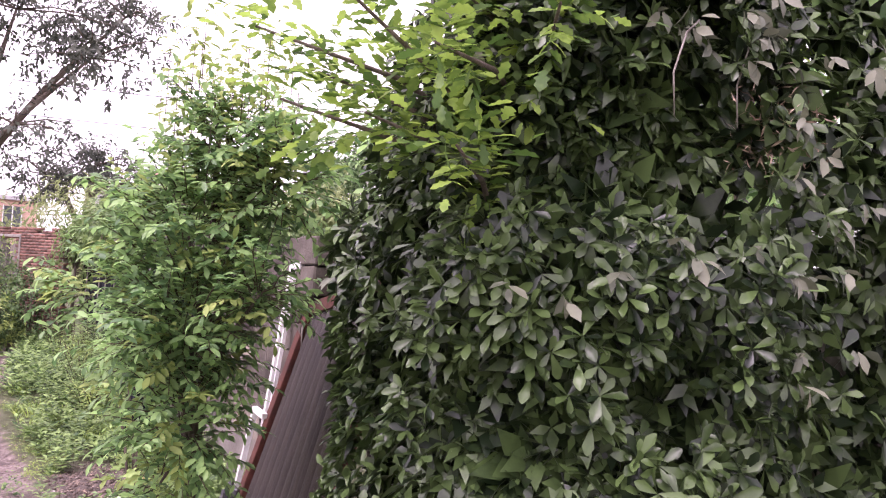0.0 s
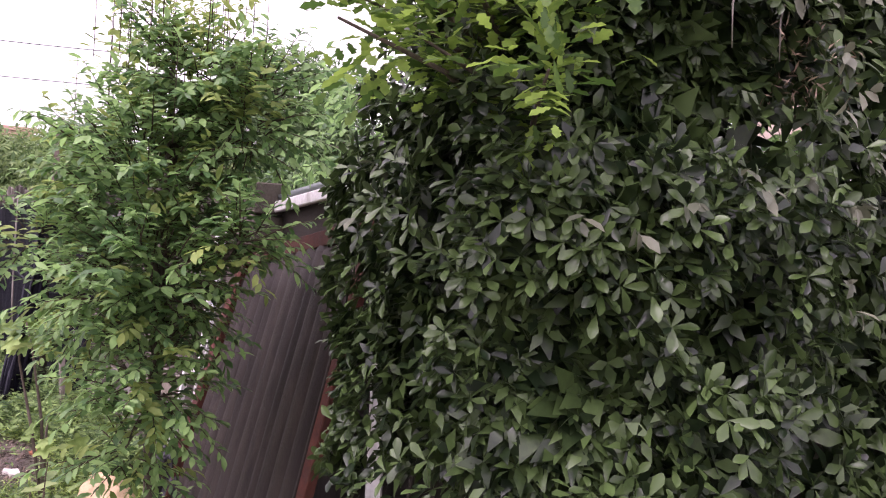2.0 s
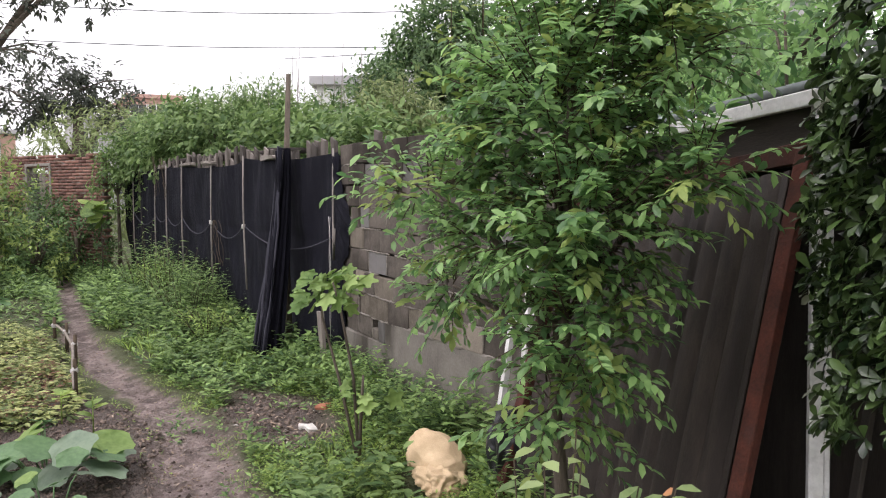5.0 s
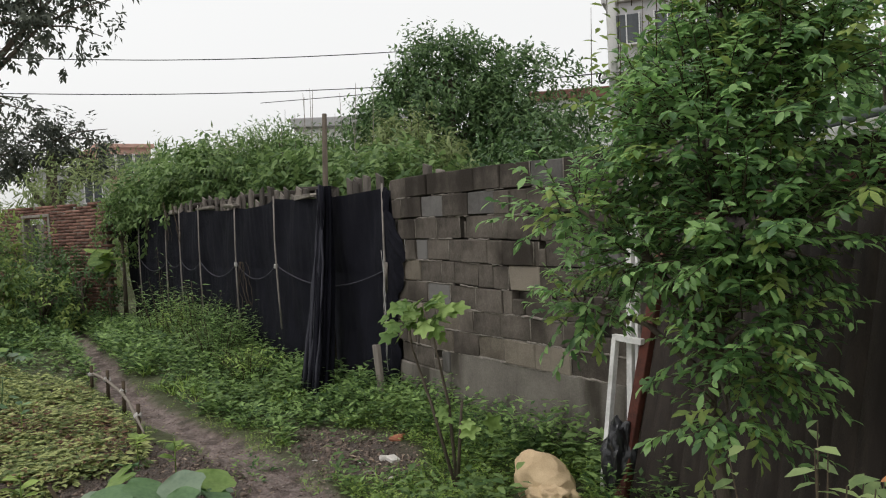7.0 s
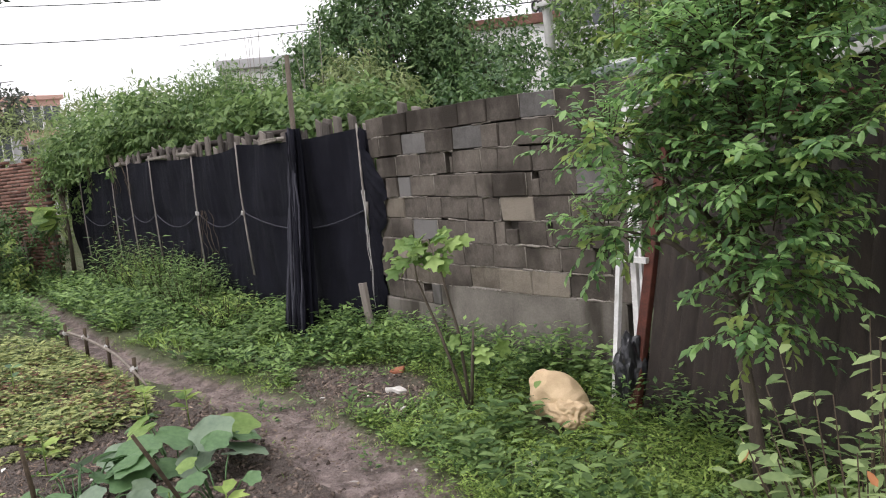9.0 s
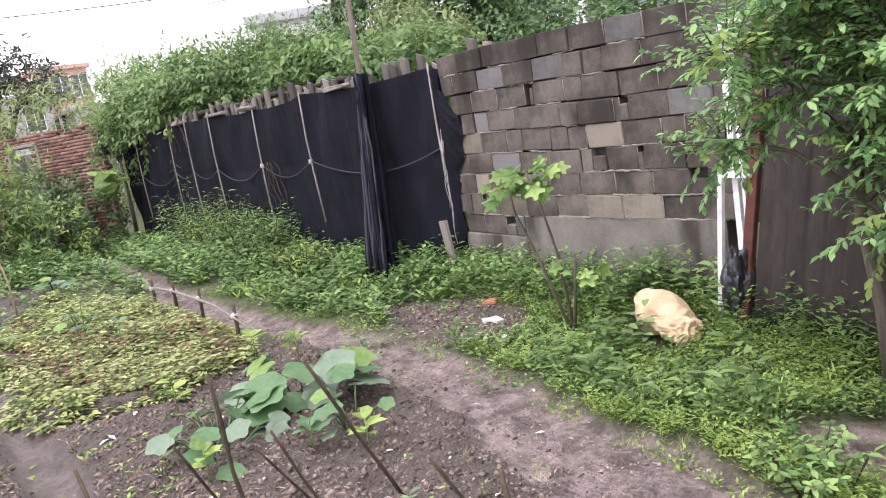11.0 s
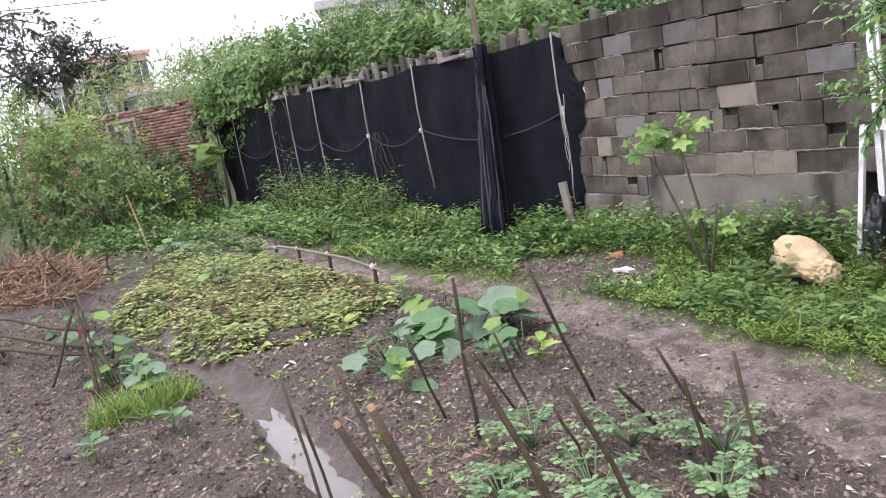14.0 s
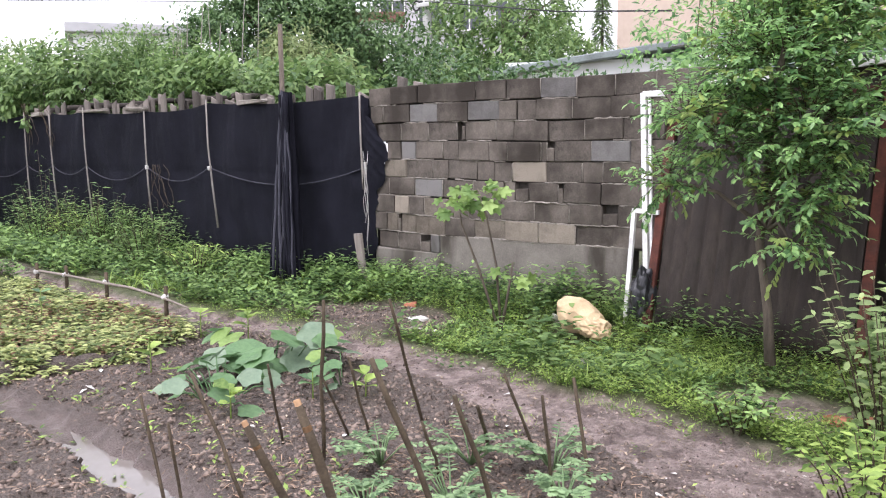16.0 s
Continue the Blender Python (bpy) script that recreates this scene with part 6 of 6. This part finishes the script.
def far_tree(at, h, crown, n):
    ob = thing("far_tree", "large dark spreading tree in the distance", "tree")
    x, y = at
    tube("trunk", [(x, y, 0), (x + 0.2, y, h * 0.35), (x + 0.5, y + 0.1, h * 0.75)], [0.45, 0.36, 0.16], M_bark, ob, 9)
    blobs = []
    for c, r in crown:
        c2 = (x + c[0], y + c[1], c[2])
        tube("limb", [(x + 0.2, y, h * 0.33), (x + c[0] * 0.5, y + c[1] * 0.5, (h * 0.33 + c[2]) / 2 + 0.5), c2], [0.20, 0.14, 0.05], M_bark, ob, 6)
        for k in range(6):
            e = (c2[0] + rb.uniform(-1, 1) * r[0], c2[1] + rb.uniform(-1, 1) * r[1], c2[2] + rb.uniform(-0.4, 0.7) * r[2])
            tube("branch", [c2, ((c2[0] + e[0]) / 2, (c2[1] + e[1]) / 2, (c2[2] + e[2]) / 2 + 0.2), e], [0.05, 0.035, 0.015], M_bark, ob, 5)
        blobs.append((c2, r))
    pw, pd = on_blobs(blobs, n, 0.7)
    lump = np.array([noise.noise(Vector(p) * 0.9) for p in pw])
    pw, pd = pw[lump > -0.05], pd[lump > -0.05]
    W, A, F = shoots(pw, pd * 0.5 + rnd(len(pw), 0.6), 8, 0.7, 2.5, 0.4, 0.8, 0.5)
    leaves("crown", W, A, F, np.random.uniform(0.22, 0.40, len(W)), SIMPLE, L_far, ob)


far_tree((-30.5, -4.6), 13, [((0, 1.5, 12.0), (3.0, 4.5, 2.2)), ((1.0, 4.5, 10.2), (2.5, 3.0, 1.6)), ((0, -3, 11.5), (3, 3.5, 2.2)), ((0, 5.8, 12.5), (2.2, 2.2, 1.3)), ((1, 1.8, 7.0), (2.0, 2.4, 1.0)), ((0, -3.5, 7.5), (2.5, 3.0, 1.4)), ((0, 0, 14.5), (3, 4, 2))], 2300)
far_tree((-36, 0.5), 7.5, [((0, 0, 6.2), (2.0, 2.6, 1.4)), ((0, -2.0, 5.6), (1.8, 2.0, 1.2)), ((0, 1.8, 5.4), (1.6, 1.5, 1.0))], 900)
far_tree((-34, -12), 9, [((0, 0, 7), (3, 3, 2)), ((1, -3, 6), (3, 3, 2))], 700)

# ---- houses beyond ----


def house(name, label, at, size, rz, wall_m, storeys, bays, roof_m, roof_h=0.3, faces="s", win=(1.2, 1.5)):
    ob = thing(name, label, "house", at, rz=rz)
    w, d, h = size
    part("wall", boxed((w, d, h), (0, 0, h / 2)), wall_m, ob)
    part("roof", boxed((w + 0.5, d + 0.5, roof_h), (0, 0, h + roof_h / 2 + 0.003), 0.03), roof_m, ob)
    for s in range(storeys):
        for b in range(bays):
            x = -w / 2 + w * (b + 0.5) / bays
            z = h * (s + 0.55) / storeys
            wn2 = part("window", boxed((win[0], 0.10, win[1]), (x, -d / 2 - 0.03, z), 0.01), M_pane, ob)
            for q in (-0.5, -0.02, 0.46):
                part("frame", boxed((0.07, 0.06, win[1] + 0.1), (x + q * win[0], -d / 2 - 0.10, z)), M_whitewall, wn2)
            part("sill", boxed((win[0] + 0.25, 0.22, 0.09), (x, -d / 2 - 0.09, z - win[1] / 2 - 0.08)), M_whitewall, wn2)
            if faces == "se":
                y = -d / 2 + d * (b + 0.5) / bays
                part("window", boxed((0.10, win[0], win[1]), (w / 2 + 0.03, y, z), 0.01), M_pane, ob)
    return ob


house("house", "pink rendered building beyond the brick wall", (-60, -7.8, 0), (12, 9, 5.2), 90, M_pink, 2, 4, M_greywall)
house("house", "long pink building in the distance", (-62, 7.8, 0), (3.8, 8, 8.2), 90, M_pink, 3, 3, M_pink)
house("house", "low pale grey building with many windows", (-58, 14.5, 0), (14, 8, 5.0), 90, M_greywall, 2, 6, M_greywall)
house("house", "small grey building in the distance", (-57, 3.8, 0), (4.5, 6, 6.2), 90, M_greywall, 2, 2, M_greywall)
house("house", "low flat-roofed white building behind the trees", (-22.5, 10.2, 0), (3.9, 4, 5.3), 62, M_whitewall, 1, 1, M_greywall, 0.35, win=(0.9, 0.8))
house("house", "grey apartment house with barred windows", (-27.5, 35.0, 0), (9, 8, 13.5), 40, M_greywall, 4, 4, M_greywall, 0.5, win=(1.5, 1.6))
house("house", "beige rendered house above the sheds", (-11.0, 40.0, 0), (13, 8, 14), 28, M_beige, 1, 1, M_tin, 0.4, win=(0.4, 0.4))
house("house", "small white house with a red brick upper wall", (-27.0, 26.0, 0), (5, 4, 7.6), 45, M_whitewall, 1, 1, M_redbrick, 0.5, win=(0.8, 0.8))
low_house = thing("low_house", "low white house with a sloping tin roof edge", "house", (-1.6, 10.6, 0), rz=30)
part("wall", boxed((6.4, 4, 3.0), (0, 0, 1.5)), M_whitewall, low_house)
bm = boxed((7.0, 4.6, 0.14), (0, 0, 0), 0.02)
ob = part("roof", bm, M_tin, low_house)
ob.matrix_basis = pose(0, 0, 3.22, 0, -7, 0)
part("gable_wall", boxed((2.6, 0.18, 0.35), (1.8, -2.0, 3.1)), M_whitewall, low_house)

upole = thing("utility_pole", "round concrete utility pole with cables", "utility pole")
tube("pole", [(-8.6, 11.0, 0), (-8.7, 11.0, 9.5)], [0.14, 0.11], M_pole, upole, 12)
part("bracket", boxed((0.5, 0.12, 0.12), (-8.6, 10.82, 5.1), 0.02), M_pole, upole)
tube("coil", [(-8.85 + 0.13 * math.cos(k), 10.8, 5.1 + 0.13 * math.sin(k)) for k in np.linspace(0, 6.28, 13)], 0.03, M_wire, upole, 5)
lines = thing("power_cables", "thin overhead power cables", "cable")
tube("cable", [(-30 + 0.6 * k, -3.0 + 1.20 * k, 8.9 - 0.28 * math.sin(k * 0.22) - 0.02 * k) for k in range(15)], 0.022, M_wire, lines, 4)
tube("cable", [(-30 + 0.6 * k, -3.0 + 1.20 * k, 7.5 - 0.22 * math.sin(k * 0.22) - 0.02 * k) for k in range(15)], 0.022, M_wire, lines, 4)
tube("cable", [(-8.6, 10.9, 5.2), (-3.0, 8.6, 4.1), (-0.2, 8.0, 3.75)], 0.02, M_wire, lines, 4)
tube("cable", [(-8.6, 10.9, 5.2), (-16, 10.5, 6.0), (-30, 9, 7.5)], 0.02, M_wire, lines, 4)

# ---- blocks of the wall, piece by piece ----
for x, row, w, h2, dz in blocks_todo:
    q = rb.random()
    mat = M_block_blue if q < 0.06 else M_block_pale if q < (0.07 if row < 4 else 0.18) else M_block
    ob = new("block", block_mesh(w, h2, mat, rb.randrange(3)))
    ob.parent = wall_block
    tilt = math.degrees(math.atan(0.0135 * math.cos(1.5 * x + 0.35 * row) + 0.0123 * math.cos(4.1 * x + row)))
    ob.matrix_basis = pose(x, WALL_Y + 0.095 + rb.uniform(-0.010, 0.008), course_z(x, row) + dz + rb.uniform(-0.003, 0.003), rb.uniform(-0.7, 0.7), rb.uniform(-0.5, 0.5) - tilt, rb.uniform(-1.2, 1.2))
